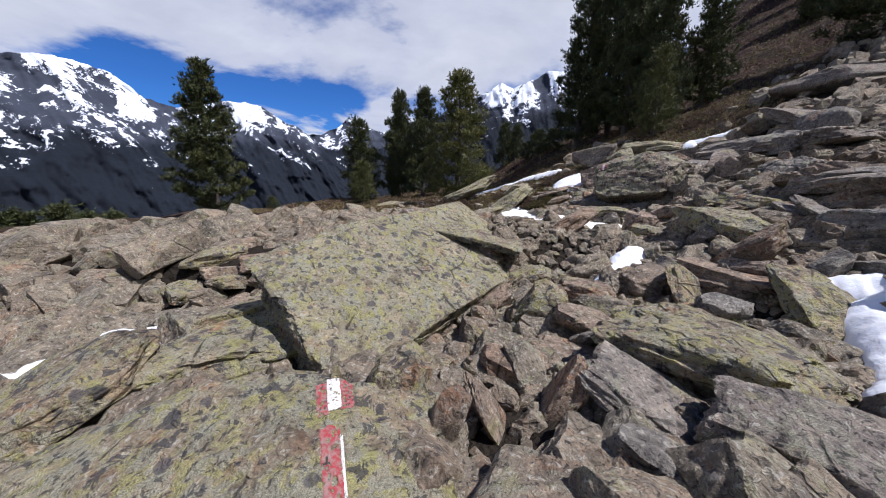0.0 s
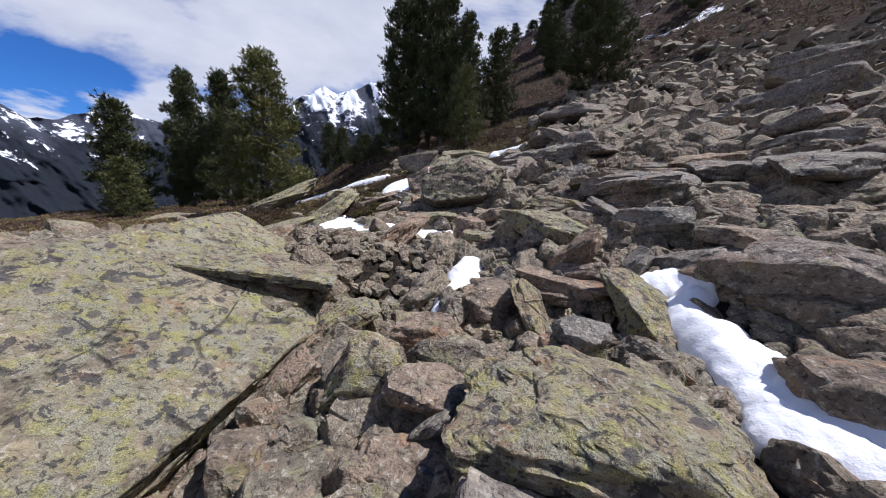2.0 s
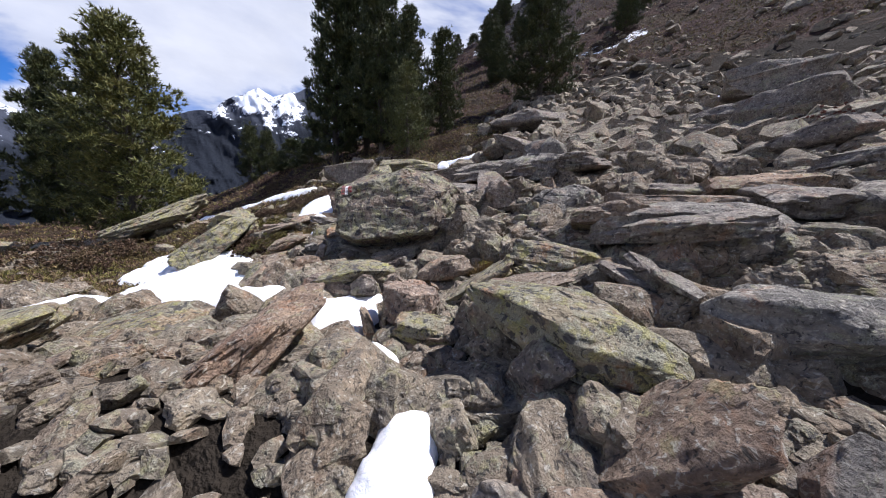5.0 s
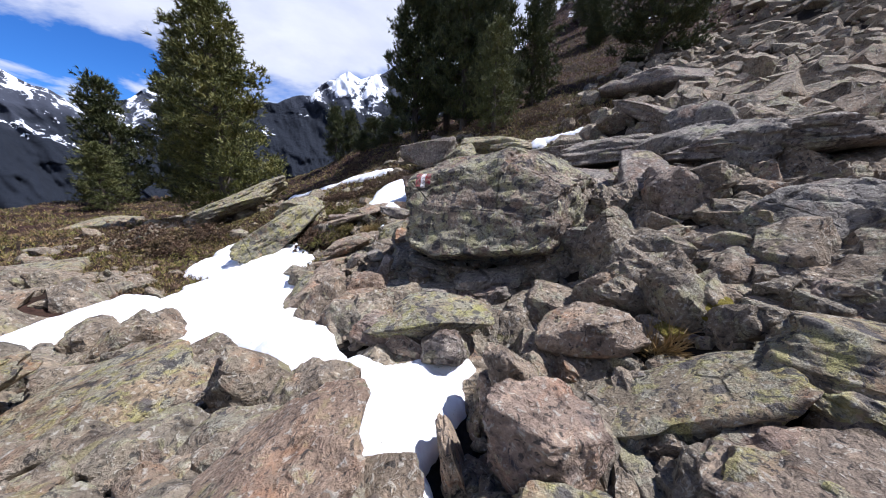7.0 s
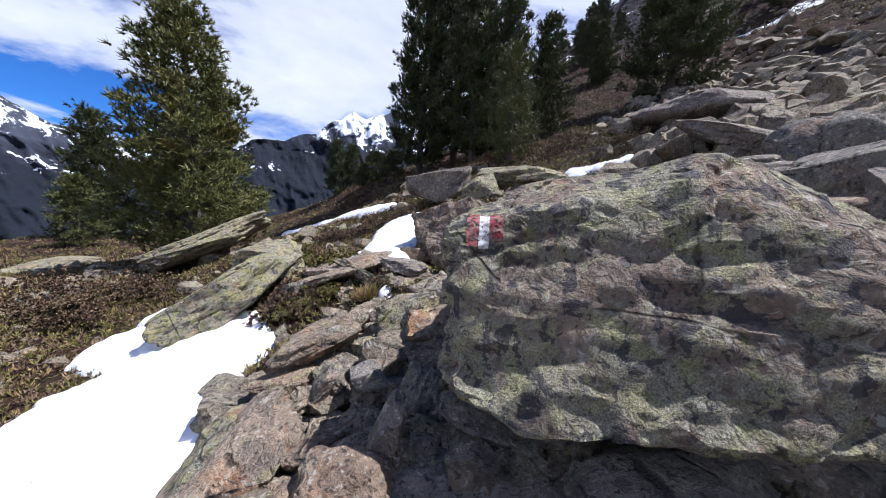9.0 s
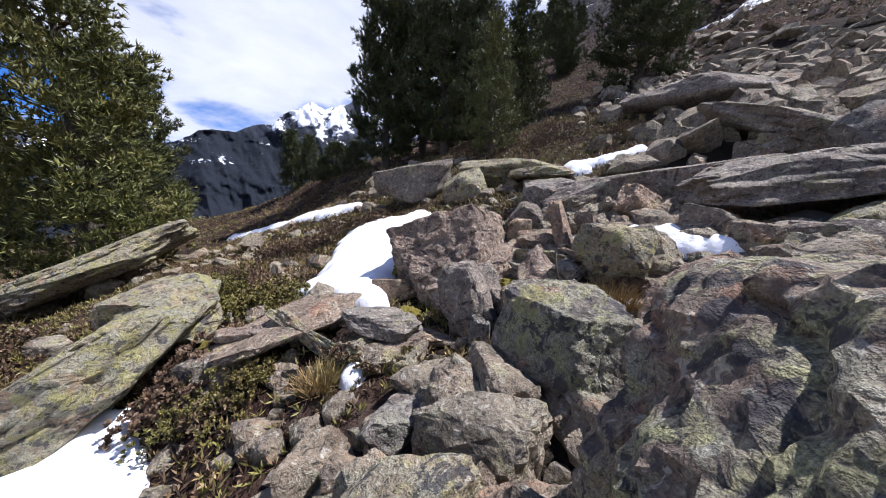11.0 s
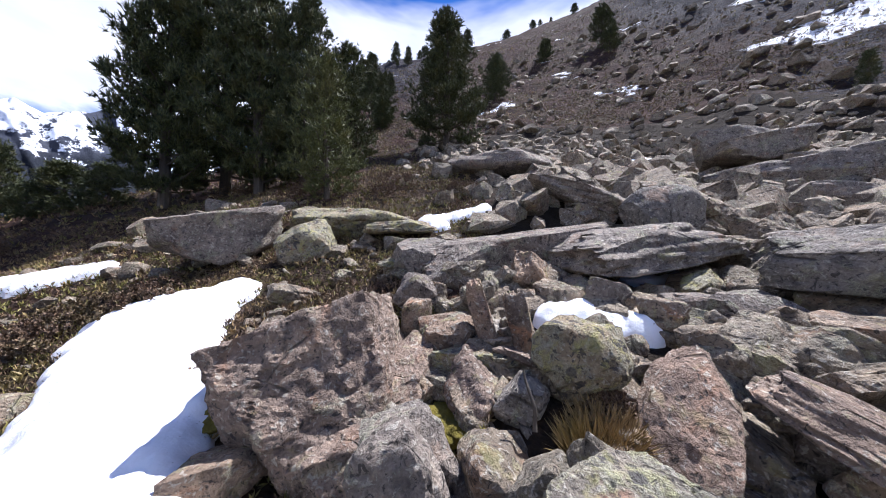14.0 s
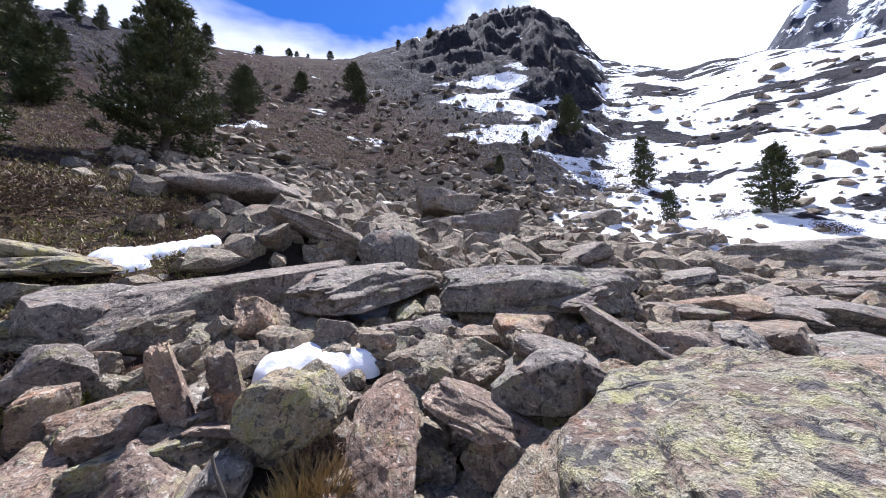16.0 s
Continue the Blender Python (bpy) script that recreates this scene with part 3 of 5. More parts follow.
def rock_bm(seed, edge, cuts, rough, worn, taper=0.0):
    """A broken block about 2 across: a box cut by random planes, its edges worn, its skin rough and layered like schist."""
    rng = random.Random(seed * 7 + 1)
    bm = bmesh.new()
    bmesh.ops.create_cube(bm, size=2.0)
    for k in range(cuts):
        if k < 6:
            n = Vector((rng.choice((-1, 1)) * rng.uniform(0.35, 1), rng.choice((-1, 1)) * rng.uniform(0.35, 1), rng.uniform(-0.7, 0.8)))
        else:
            n = Vector((rng.gauss(0, 1), rng.gauss(0, 1), rng.gauss(0, 0.9)))
        n.normalize()
        reach = abs(n.x) + abs(n.y) + abs(n.z)
        geom = bm.verts[:] + bm.edges[:] + bm.faces[:]
        res = bmesh.ops.bisect_plane(bm, geom=geom, plane_co=n * reach * (rng.uniform(0.68, 0.88) if cuts < 12 else rng.uniform(0.50, 0.74) if edge > 0.06 else rng.uniform(0.54, 0.72)), plane_no=n, clear_outer=True)
        rim = [g for g in res["geom_cut"] if isinstance(g, bmesh.types.BMEdge)]
        if rim:
            bmesh.ops.contextual_create(bm, geom=rim)
    for v in bm.verts:
        k = 1 - taper * (v.co.z + 1) / 2
        v.co.x, v.co.y = v.co.x * k, v.co.y * k
    bmesh.ops.triangulate(bm, faces=bm.faces[:])
    for _ in range(9):
        long = [e for e in bm.edges if e.calc_length() > edge]
        if not long:
            break
        bmesh.ops.subdivide_edges(bm, edges=long, cuts=1)
        bmesh.ops.triangulate(bm, faces=bm.faces[:])
    for _ in range(worn):
        bmesh.ops.smooth_vert(bm, verts=bm.verts[:], factor=0.5, use_axis_x=True, use_axis_y=True, use_axis_z=True)
    bm.normal_update()
    moves = []
    for v in bm.verts:
        p, n = v.co, v.normal
        q = p * 1.1 + Vector((seed * 3.1, seed * 1.7, seed * 0.7))
        f = noise.fractal(q, 0.9, 2.0, 3) * (1.5 if edge > 0.06 else 1.0)
        if edge < 0.3:
            f += noise.fractal(q * 4.0, 0.7, 2.1, 3) * 0.4
            # ledges where layers have split off
            lay = p.z * 3.1 + noise.noise(q * 1.1) * 2.6 + p.x * 1.4 + p.y * 0.8
            f += max(0.0, abs((lay % 1.0) - 0.5) * 2 - 0.6) * -1.3 * (1 - abs(n.z)) * (0.5 + noise.noise(q * 2.0)) * (0.8 if edge > 0.06 else 0.0)
            bent = q * 1.7 + noise.noise_vector(q * 2.0) * 0.35
            f += (noise.cell(bent) + noise.cell(bent * 2.3 + Vector((5, 2, 8))) * 0.5) * (0.5 if edge > 0.06 else 0.4)
            if edge < 0.06:
                f += noise.fractal(q * 9.0, 0.6, 2.2, 3) * 0.35 - max(0.0, noise.noise(q * 6.0)) * 0.35
            crack = abs(noise.noise(q * 1.4 + Vector((9, 0, 0))))
            f -= max(0.0, 0.045 - crack) * 16
        moves.append(p + n * f * rough)
    for v, m in zip(bm.verts, moves):
        v.co = m
    for f in bm.faces:
        f.smooth = True
    bm.normal_update()
    for e in bm.edges:
        if len(e.link_faces) == 2 and e.calc_face_angle(0) > 0.55:
            e.smooth = False
    return bm


ROCK_SHAPES = {}


def rock_mesh(seed, detail, mat, taper=0.0):
    """One of a store of shapes, shared by alike blocks. detail: 1 coarse to 4 fine; 5 a fine slab with wide flat faces."""
    key = (seed, detail, mat.name, taper)
    if key not in ROCK_SHAPES:
        edge, rough, worn = {0: (0.9, 0.06, 0), 1: (0.27, 0.06, 1), 2: (0.15, 0.06, 2), 3: (0.09, 0.06, 3), 4: (0.055, 0.05, 2), 5: (0.05, 0.03, 2)}[detail]
        bm = rock_bm(seed, edge, 9 if detail == 5 else 15 + seed % 6 + (4 if detail == 4 else 0), rough, worn, taper)
        me = bpy.data.meshes.new("rock")
        bm.to_mesh(me)
        bm.free()
        me.materials.append(mat)
        ROCK_SHAPES[key] = me
    return ROCK_SHAPES[key]


# ---- snow patches: each a few overlapping round lobes (x, y, radius) ----
SNOW_PATCHES = []


def lay_snow(*lobes):
    """Marks where a patch lies: round lobes, joined by smaller ones between each two."""
    full = list(lobes)
    for (ax, ay, ar), (bx, by, br) in zip(lobes, lobes[1:]):
        gap = math.hypot(bx - ax, by - ay)
        n = int(gap / (0.8 * min(ar, br)))
        for k in range(1, min(n, 14) + 1):
            u = k / (n + 1)
            full.append((ax + (bx - ax) * u, ay + (by - ay) * u, ar + (br - ar) * u))
    SNOW_PATCHES.append(full)


lay_snow((1.74, 11.09, 0.69), (2.26, 11.13, 0.62), (1.77, 8.71, 0.39), (1.19, 10.33, 0.46), (2.39, 7.94, 0.27), (2.71, 7.20, 0.21), (1.39, 13.29, 0.38))
lay_snow((0.44, 9.54, 0.34), (0.27, 9.11, 0.45), (0.48, 10.58, 0.25))
lay_snow((1.96, 11.67, 0.60), (1.53, 10.99, 0.59), (1.52, 10.18, 0.53), (2.21, 9.67, 0.42), (2.53, 11.44, 0.27), (1.80, 12.99, 0.34), (1.34, 10.13, 0.43))
lay_snow((3.11, 6.68, 0.17), (3.05, 6.30, 0.13), (3.46, 6.74, 0.24), (2.99, 6.93, 0.18), (3.04, 5.62, 0.14), (2.99, 5.31, 0.15), (3.07, 5.89, 0.10), (3.08, 5.28, 0.11))
lay_snow((2.60, 4.38, 0.20), (2.85, 4.60, 0.18), (2.34, 4.22, 0.15), (2.08, 4.06, 0.12), (1.86, 3.82, 0.10))
lay_snow((3.06, 6.89, 0.15), (3.38, 6.78, 0.20), (3.72, 6.76, 0.15))
lay_snow((3.80, 2.66, 0.19), (4.12, 2.42, 0.17), (4.26, 2.16, 0.13), (3.66, 2.14, 0.18), (3.42, 1.76, 0.21), (3.18, 1.38, 0.24), (2.90, 1.04, 0.27), (2.72, 1.10, 0.22), (2.80, 0.72, 0.25))
lay_snow((-4.31, 3.50, 0.22), (-4.85, 3.45, 0.28), (-5.25, 3.40, 0.22), (-4.45, 3.00, 0.22))
lay_snow((-5.20, 2.80, 0.22), (-5.60, 2.62, 0.22), (-5.35, 2.30, 0.22), (-5.9, 2.2, 0.24))
lay_snow((1.26, 12.48, 0.53), (1.95, 11.93, 0.60), (2.48, 11.26, 0.44))
lay_snow((6.81, 14.85, 0.34), (6.00, 15.68, 0.52), (4.33, 12.65, 0.19), (6.48, 14.91, 0.44), (5.61, 14.19, 0.54), (5.02, 13.77, 0.47), (5.31, 12.97, 0.35), (4.82, 12.47, 0.29), (4.74, 11.79, 0.17), (4.65, 13.48, 0.35), (4.42, 13.62, 0.21))
lay_snow((3.04, 30.19, 0.39), (4.65, 26.54, 0.40), (5.42, 22.82, 0.41), (6.16, 20.31, 0.39), (6.84, 19.45, 0.24))
lay_snow((9.20, 9.45, 0.34), (8.98, 9.60, 0.24), (9.40, 8.95, 0.28))
lay_snow((7.28, 10.42, 0.17), (7.42, 10.16, 0.22), (7.38, 9.88, 0.17), (7.38, 9.62, 0.12))
lay_snow((9.98, 13.10, 0.24), (10.26, 13.58, 0.18), (10.6, 12.98, 0.18), (11.05, 12.46, 0.18))
lay_snow((11.05, 11.60, 0.17))
lay_snow((4.26, 10.89, 0.09))
lay_snow((26.54, 7.69, 0.76))


def lobe_field(lobes, x, y):
    f = 0.0
    for cx, cy, r in lobes:
        d2 = ((x - cx) ** 2 + (y - cy) ** 2) / (r * r)
        f = np.maximum(f, np.exp(-1.1 * d2)) + 0.12 * np.exp(-1.1 * d2)
    return f


def snow_depth(x, y):
    return max(max(0.0, float(lobe_field(l, x, y)) - 0.32) for l in SNOW_PATCHES)



LABELS = {
    "mottled_schist": ("grey schist block mottled with dark and pale lichen", "grey schist slab mottled with dark and pale lichen"),
    "lichen_covered_schist": ("greenish yellow lichen-covered schist block among other blocks", "flat schist slab crusted with pale green lichen"),
    "brown_schist": ("angular brown schist block wedged among other blocks", "rusty brown schist slab lying among blocks"),
    "rusty_schist": ("weathered pinkish brown schist block with rust stains", "pinkish rust-stained schist slab beside the path"),
    "grey_schist": ("angular grey schist block lying on the slope", "flat grey schist slab lying on the slope"),
}
BLOCKS = []


def block(mat, x, y, z, a, b, c, yaw, tilt, seed, detail, lean=0.0, label="", taper=0.0):
    """A block with its centre at x, y, z and half-sizes a, b, c; tilt turns it in the upright plane of its length."""
    ob = new("boulder" if a * b * c > 0.03 else "rock", rock_mesh(seed, detail, mat, taper))
    ob.matrix_basis = pose(x, y, z, 0, 0, yaw) @ pose(0, 0, 0, lean, tilt, 0) @ Matrix.Diagonal((a, b, c, 1))
    flat = c < 0.4 * a
    tagged(ob, label or LABELS[mat.name][1 if flat else 0], "boulder" if a * b * c > 0.03 else "rock", "blocks of the block field")
    BLOCKS.append((x, y, z, max(a, b), c, ob))
    return ob


# the blocks that stand out along the walk
painted_slab = block(ROCK_GREEN, -1.79, 0.42, -0.69, 1.34, 0.82, 0.45, 4, -3, 3, 4, 8, "large lichen-covered slab with a red and white trail mark")
block(ROCK_GREEN, -0.88, 3.98, -0.33, 2.02, 1.0, 0.34, 49, -4, 3, 5, 29, "huge tilted slab covered in green lichen")
block(ROCK_GREEN, 0.04, 4.86, 0.10, 0.90, 0.46, 0.055, -16, 11, 9, 5, 2, "thin lichen-covered ledge lying across a huge slab")
mark_boulder = block(ROCK_MOTTLED, 4.9, 8.18, 0.97, 1.44, 0.78, 0.72, -37, -3, 5, 4, -12, "massive lichen-covered boulder with a red and white trail mark")
block(ROCK_RUST, 6.36, 9.58, 0.98, 0.27, 0.56, 0.20, -104, 4, 17, 3, 38)
block(ROCK_RUST, 5.72, 11.45, 0.62, 0.50, 0.36, 0.26, -60, 10, 11, 3, 24)
block(ROCK_RUST, 6.25, 11.45, 0.98, 0.36, 0.42, 0.16, -88, -8, 20, 3, 30)
block(ROCK_RUST, 6.05, 12.0, 0.76, 0.72, 0.66, 0.64, -38, -18, 15, 4, -24, "cracked brown rock outcrop between snow and moss")
block(ROCK_GREEN, -2.86, 2.26, -0.72, 0.86, 0.51, 0.16, 39, 0, 0, 2)
block(ROCK_GREEN, -3.69, 1.55, -0.70, 0.75, 0.45, 0.16, 55, -25, 7, 2)
block(ROCK_GREEN, -3.06, 3.17, -0.74, 0.53, 0.39, 0.24, 34, 0, 14, 1)
block(ROCK_BROWN, -4.21, 5.35, -0.91, 0.88, 0.53, 0.27, 31, 5, 21, 1)
block(ROCK_GREEN, -8.37, 10.04, -1.41, 1.28, 0.96, 0.29, 36, -8, 5, 1)
block(ROCK_GREEN, 1.81, 1.67, -0.23, 0.82, 0.50, 0.17, -44, 5, 12, 3)
block(ROCK_GREY, 1.08, 1.24, -0.51, 0.56, 0.34, 0.12, -39, 18, 19, 2)
block(ROCK_GREY, 0.66, 0.71, -0.32, 0.20, 0.12, 0.06, -39, 15, 3, 1)
block(ROCK_BROWN, 0.42, 1.49, -0.69, 0.46, 0.20, 0.10, -22, -65, 10, 2)
block(ROCK_BROWN, -0.09, 1.37, -0.73, 0.44, 0.20, 0.06, -10, 60, 17, 2)
block(ROCK_BROWN, -0.50, 1.11, -0.47, 0.25, 0.11, 0.11, 1, -70, 1, 1)
block(ROCK_GREEN, -0.85, 1.56, -0.47, 0.21, 0.24, 0.25, 9, 30, 8, 1)
block(ROCK_BROWN, 0.15, 2.11, -0.72, 0.27, 0.26, 0.14, -12, 20, 15, 1)
block(ROCK_BROWN, 0.98, 2.33, -0.74, 0.44, 0.26, 0.12, -25, 8, 22, 2)
block(ROCK_BROWN, 1.22, 2.64, -0.53, 0.40, 0.24, 0.12, -27, 10, 6, 2)
block(ROCK_GREEN, 0.78, 3.08, -0.54, 0.36, 0.22, 0.25, -18, -60, 13, 2)
block(ROCK_BROWN, 0.24, 3.60, -0.70, 0.50, 0.30, 0.16, -9, -45, 20, 2)
block(ROCK_BROWN, -0.50, 3.23, -1.03, 0.29, 0.17, 0.09, 0, -25, 4, 1)
block(ROCK_BROWN, 2.42, 3.59, -0.29, 0.40, 0.35, 0.20, -34, 0, 11, 2)
block(ROCK_GREY, 2.34, 2.30, -0.12, 0.26, 0.16, 0.10, -44, 0, 18, 1)
block(ROCK_GREY, 1.64, 0.61, -0.25, 0.58, 0.35, 0.19, -59, 0, 2, 2)
block(ROCK_BROWN, -10.14, 7.01, -1.63, 0.49, 0.36, 0.35, 51, 0, 9, 1)
block(ROCK_GREY, 4.31, 1.42, 0.26, 0.86, 0.52, 0.35, -77, 8, 16, 2)
block(ROCK_BROWN, 3.16, 0.74, -0.11, 0.57, 0.45, 0.20, -85, -5, 0, 2)
block(ROCK_GREY, 2.17, 1.25, -0.63, 0.41, 0.25, 0.11, -70, 0, 7, 2)
block(ROCK_BROWN, 2.05, 6.04, -0.04, 0.90, 0.53, 0.24, -18, -38, 14, 3)
block(ROCK_GREEN, 0.83, 4.22, -0.52, 0.46, 0.27, 0.16, -2, -25, 5, 2)
block(ROCK_BROWN, 1.51, 4.21, -0.75, 0.22, 0.25, 0.26, -18, 20, 12, 1)
block(ROCK_BROWN, 1.54, 3.31, -0.49, 0.39, 0.24, 0.22, -32, 0, 19, 2)
block(ROCK_BROWN, 2.44, 3.64, -0.35, 0.31, 0.26, 0.12, -47, 30, 3, 2)
block(ROCK_GREEN, 2.77, 3.07, -0.47, 0.58, 0.35, 0.10, -64, 58, 10, 2)
block(ROCK_GREEN, 3.00, 2.59, -0.56, 0.42, 0.26, 0.09, -77, 50, 17, 2)
block(ROCK_GREEN, 3.55, 2.16, -0.31, 0.75, 0.45, 0.15, -89, 40, 1, 2)
block(ROCK_GREY, 2.27, 3.16, -0.62, 0.31, 0.19, 0.09, -54, 8, 8, 1)
block(ROCK_BROWN, 3.34, 3.27, -0.10, 0.53, 0.32, 0.09, -65, 4, 15, 2)
block(ROCK_GREY, 4.11, 2.90, 0.06, 0.34, 0.20, 0.14, -76, -60, 22, 1)
block(ROCK_BROWN, 3.71, 3.39, 0.21, 0.49, 0.29, 0.16, -66, -50, 6, 2)
block(ROCK_GREY, 4.48, 2.42, 0.24, 0.53, 0.32, 0.15, -85, -20, 13, 2)
block(ROCK_GREY, 5.18, 3.12, 0.59, 0.56, 0.42, 0.24, -77, -8, 20, 2)
block(ROCK_BROWN, 6.93, 4.52, 1.08, 1.07, 0.80, 0.39, -68, 0, 4, 2)
block(ROCK_GREEN, -4.30, 21.55, -1.31, 1.57, 1.18, 0.37, 14, -8, 11, 1)
block(ROCK_GREEN, -1.89, 12.70, -0.74, 0.98, 0.73, 0.24, 13, -8, 18, 1)
block(ROCK_GREEN, 1.70, 5.47, -0.49, 0.47, 0.29, 0.12, -15, -20, 2, 2)
block(ROCK_GREEN, 1.77, 5.09, -0.78, 0.63, 0.39, 0.14, -18, -5, 9, 2)
block(ROCK_GREY, 4.34, 4.54, 0.36, 0.49, 0.37, 0.17, -56, -4, 16, 2)
block(ROCK_GREY, 4.09, 8.08, 0.07, 0.68, 0.52, 0.19, -29, -4, 0, 3)
block(ROCK_GREY, 20.15, 5.46, 6.01, 1.24, 0.93, 0.80, -80, 0, 7, 1)
block(ROCK_BROWN, 3.93, 1.99, -0.17, 0.19, 0.21, 0.14, -92, 30, 14, 1)
block(ROCK_GREEN, 0.03, 7.06, -0.04, 0.96, 0.72, 0.19, 8, -15, 21, 2)
block(ROCK_GREY, 1.02, 6.02, -0.19, 0.56, 0.34, 0.12, -4, -5, 5, 2)
block(ROCK_GREEN, 1.08, 5.16, -0.23, 0.31, 0.19, 0.09, -5, -40, 12, 1)
block(ROCK_BROWN, 4.85, 2.10, 0.54, 0.44, 0.32, 0.12, -90, 0, 19, 1)
block(ROCK_BROWN, 6.28, 1.84, 0.85, 0.40, 0.30, 0.09, -92, 5, 3, 1)
block(ROCK_GREY, 9.10, 2.76, 2.03, 0.65, 0.49, 0.17, -85, -8, 10, 1)
block(ROCK_GREY, 7.25, 3.36, 1.08, 0.58, 0.44, 0.16, -79, 10, 17, 1)
block(ROCK_GREEN, 4.07, 4.24, 0.46, 0.74, 0.44, 0.22, -79, 12, 1, 3)
block(ROCK_BROWN, 4.28, 4.90, 0.54, 0.49, 0.29, 0.07, -62, -18, 8, 2)
block(ROCK_GREEN, 4.47, 5.73, 0.23, 0.61, 0.37, 0.13, -48, -35, 15, 2)
block(ROCK_GREEN, 3.65, 5.43, 0.08, 0.34, 0.21, 0.14, -39, 10, 22, 2)
block(ROCK_BROWN, 3.44, 5.15, -0.08, 0.34, 0.20, 0.08, -39, -15, 6, 2)
block(ROCK_GREEN, 1.26, 7.68, -0.27, 0.94, 0.57, 0.22, 17, -15, 20, 2)
block(ROCK_GREEN, 5.05, 5.07, 0.73, 0.55, 0.33, 0.14, -66, 5, 4, 2)
block(ROCK_GREY, 6.55, 5.85, 1.10, 0.62, 0.50, 0.46, -66, -12, 11, 3)
block(ROCK_RUST, 3.70, 5.84, 0.16, 0.30, 0.25, 0.25, -39, 6, 7, 3, 8, "rounded rust-brown schist block beside a lichen slab")
block(ROCK_BROWN, 7.63, 5.13, 1.19, 0.66, 0.50, 0.30, -77, 8, 18, 1)
block(ROCK_GREY, 5.93, 4.13, 1.14, 0.71, 0.53, 0.16, -86, -8, 2, 2)
block(ROCK_GREY, 8.14, 4.22, 1.48, 0.88, 0.66, 0.17, -87, 5, 9, 2)
block(ROCK_GREEN, 3.61, 7.13, 0.28, 0.54, 0.32, 0.12, -20, -5, 16, 3)
block(ROCK_BROWN, 2.72, 8.93, -0.15, 0.53, 0.32, 0.16, -3, -40, 0, 2)
block(ROCK_BROWN, 3.18, 8.24, 0.02, 0.33, 0.34, 0.17, -10, -10, 7, 2)
block(ROCK_GREEN, 2.47, 12.57, 0.17, 0.99, 0.74, 0.33, 0, -35, 14, 2)
block(ROCK_GREEN, 1.18, 17.42, 0.27, 1.49, 1.12, 0.29, 5, -24, 21, 2)
block(ROCK_GREY, 9.06, 9.95, 2.02, 1.39, 1.04, 0.31, -47, -8, 5, 2)
block(ROCK_GREY, 8.01, 6.74, 2.03, 1.05, 0.79, 0.20, -63, -4, 12, 2)
block(ROCK_GREY, 13.90, 5.28, 3.24, 0.82, 0.61, 0.27, -83, 10, 19, 1)
block(ROCK_GREY, 5.00, 4.17, 0.69, 0.29, 0.17, 0.06, -84, 20, 3, 1)
block(ROCK_GREY, 5.03, 4.06, 0.76, 0.24, 0.14, 0.06, -87, 38, 10, 1)
block(ROCK_GREY, 4.91, 3.82, 0.74, 0.21, 0.13, 0.05, -92, 25, 17, 1)
block(ROCK_BROWN, 3.91, 6.25, 0.14, 0.31, 0.16, 0.15, -32, 60, 1, 2)
block(ROCK_BROWN, 4.54, 6.29, 0.37, 0.36, 0.25, 0.18, -42, -10, 8, 2)
block(ROCK_BROWN, 3.43, 6.17, -0.33, 0.45, 0.22, 0.07, -24, 70, 15, 2)
block(ROCK_GREY, 4.60, 7.63, 0.38, 0.42, 0.25, 0.09, -30, -10, 22, 2)
block(ROCK_GREY, 7.07, 6.90, 1.52, 0.40, 0.30, 0.15, -57, 10, 6, 1)
block(ROCK_BROWN, 7.04, 6.36, 1.56, 0.22, 0.11, 0.10, -62, 65, 13, 1)
block(ROCK_BROWN, 3.41, 9.65, 0.39, 0.41, 0.25, 0.11, -5, -20, 20, 2)
block(ROCK_GREEN, 4.06, 9.53, 0.53, 0.32, 0.24, 0.16, -19, -15, 4, 2)
block(ROCK_GREEN, 2.78, 9.08, -0.07, 0.31, 0.26, 0.17, 10, -20, 11, 1)
block(ROCK_GREY, 3.82, 8.70, 0.21, 0.30, 0.15, 0.13, -21, -70, 2, 2)
block(ROCK_GREY, 4.12, 8.24, 0.39, 0.29, 0.18, 0.06, -37, 10, 9, 2)
block(ROCK_GREY, 3.90, 8.10, 0.35, 0.13, 0.08, 0.06, -33, 0, 16, 1)
block(ROCK_GREY, 3.57, 8.41, 0.32, 0.20, 0.10, 0.06, -16, -65, 0, 1)
block(ROCK_BROWN, 3.11, 9.46, 0.16, 0.24, 0.14, 0.06, 1, -10, 7, 1)
block(ROCK_BROWN, 3.12, 9.20, 0.11, 0.22, 0.13, 0.05, 1, -8, 14, 1)
block(ROCK_BROWN, 3.23, 8.71, 0.13, 0.15, 0.09, 0.03, -2, -12, 21, 1)
block(ROCK_BROWN, 3.32, 8.34, 0.16, 0.30, 0.18, 0.16, -6, -12, 5, 2)
block(ROCK_GREY, 3.36, 9.17, 0.26, 0.18, 0.11, 0.05, -5, -50, 12, 1)
block(ROCK_GREY, 3.62, 8.95, 0.36, 0.12, 0.11, 0.07, -13, -20, 19, 1)
block(ROCK_GREY, 5.40, 10.87, 0.76, 0.40, 0.24, 0.25, -51, 75, 3, 2)
block(ROCK_MOTTLED, 5.34, 9.80, 0.74, 0.43, 0.37, 0.40, -70, 3, 6, 4, 6)
block(ROCK_GREY, 9.02, 11.0, 1.78, 1.66, 0.52, 0.50, -53, -9, 12, 5, 4, "long grey schist beam lying across the slope")
block(ROCK_GREY, 11.67, 10.25, 3.15, 1.24, 0.93, 0.24, -84, 22, 1, 2)
block(ROCK_GREY, 16.02, 13.56, 5.08, 1.93, 1.45, 0.56, -71, 5, 8, 1)
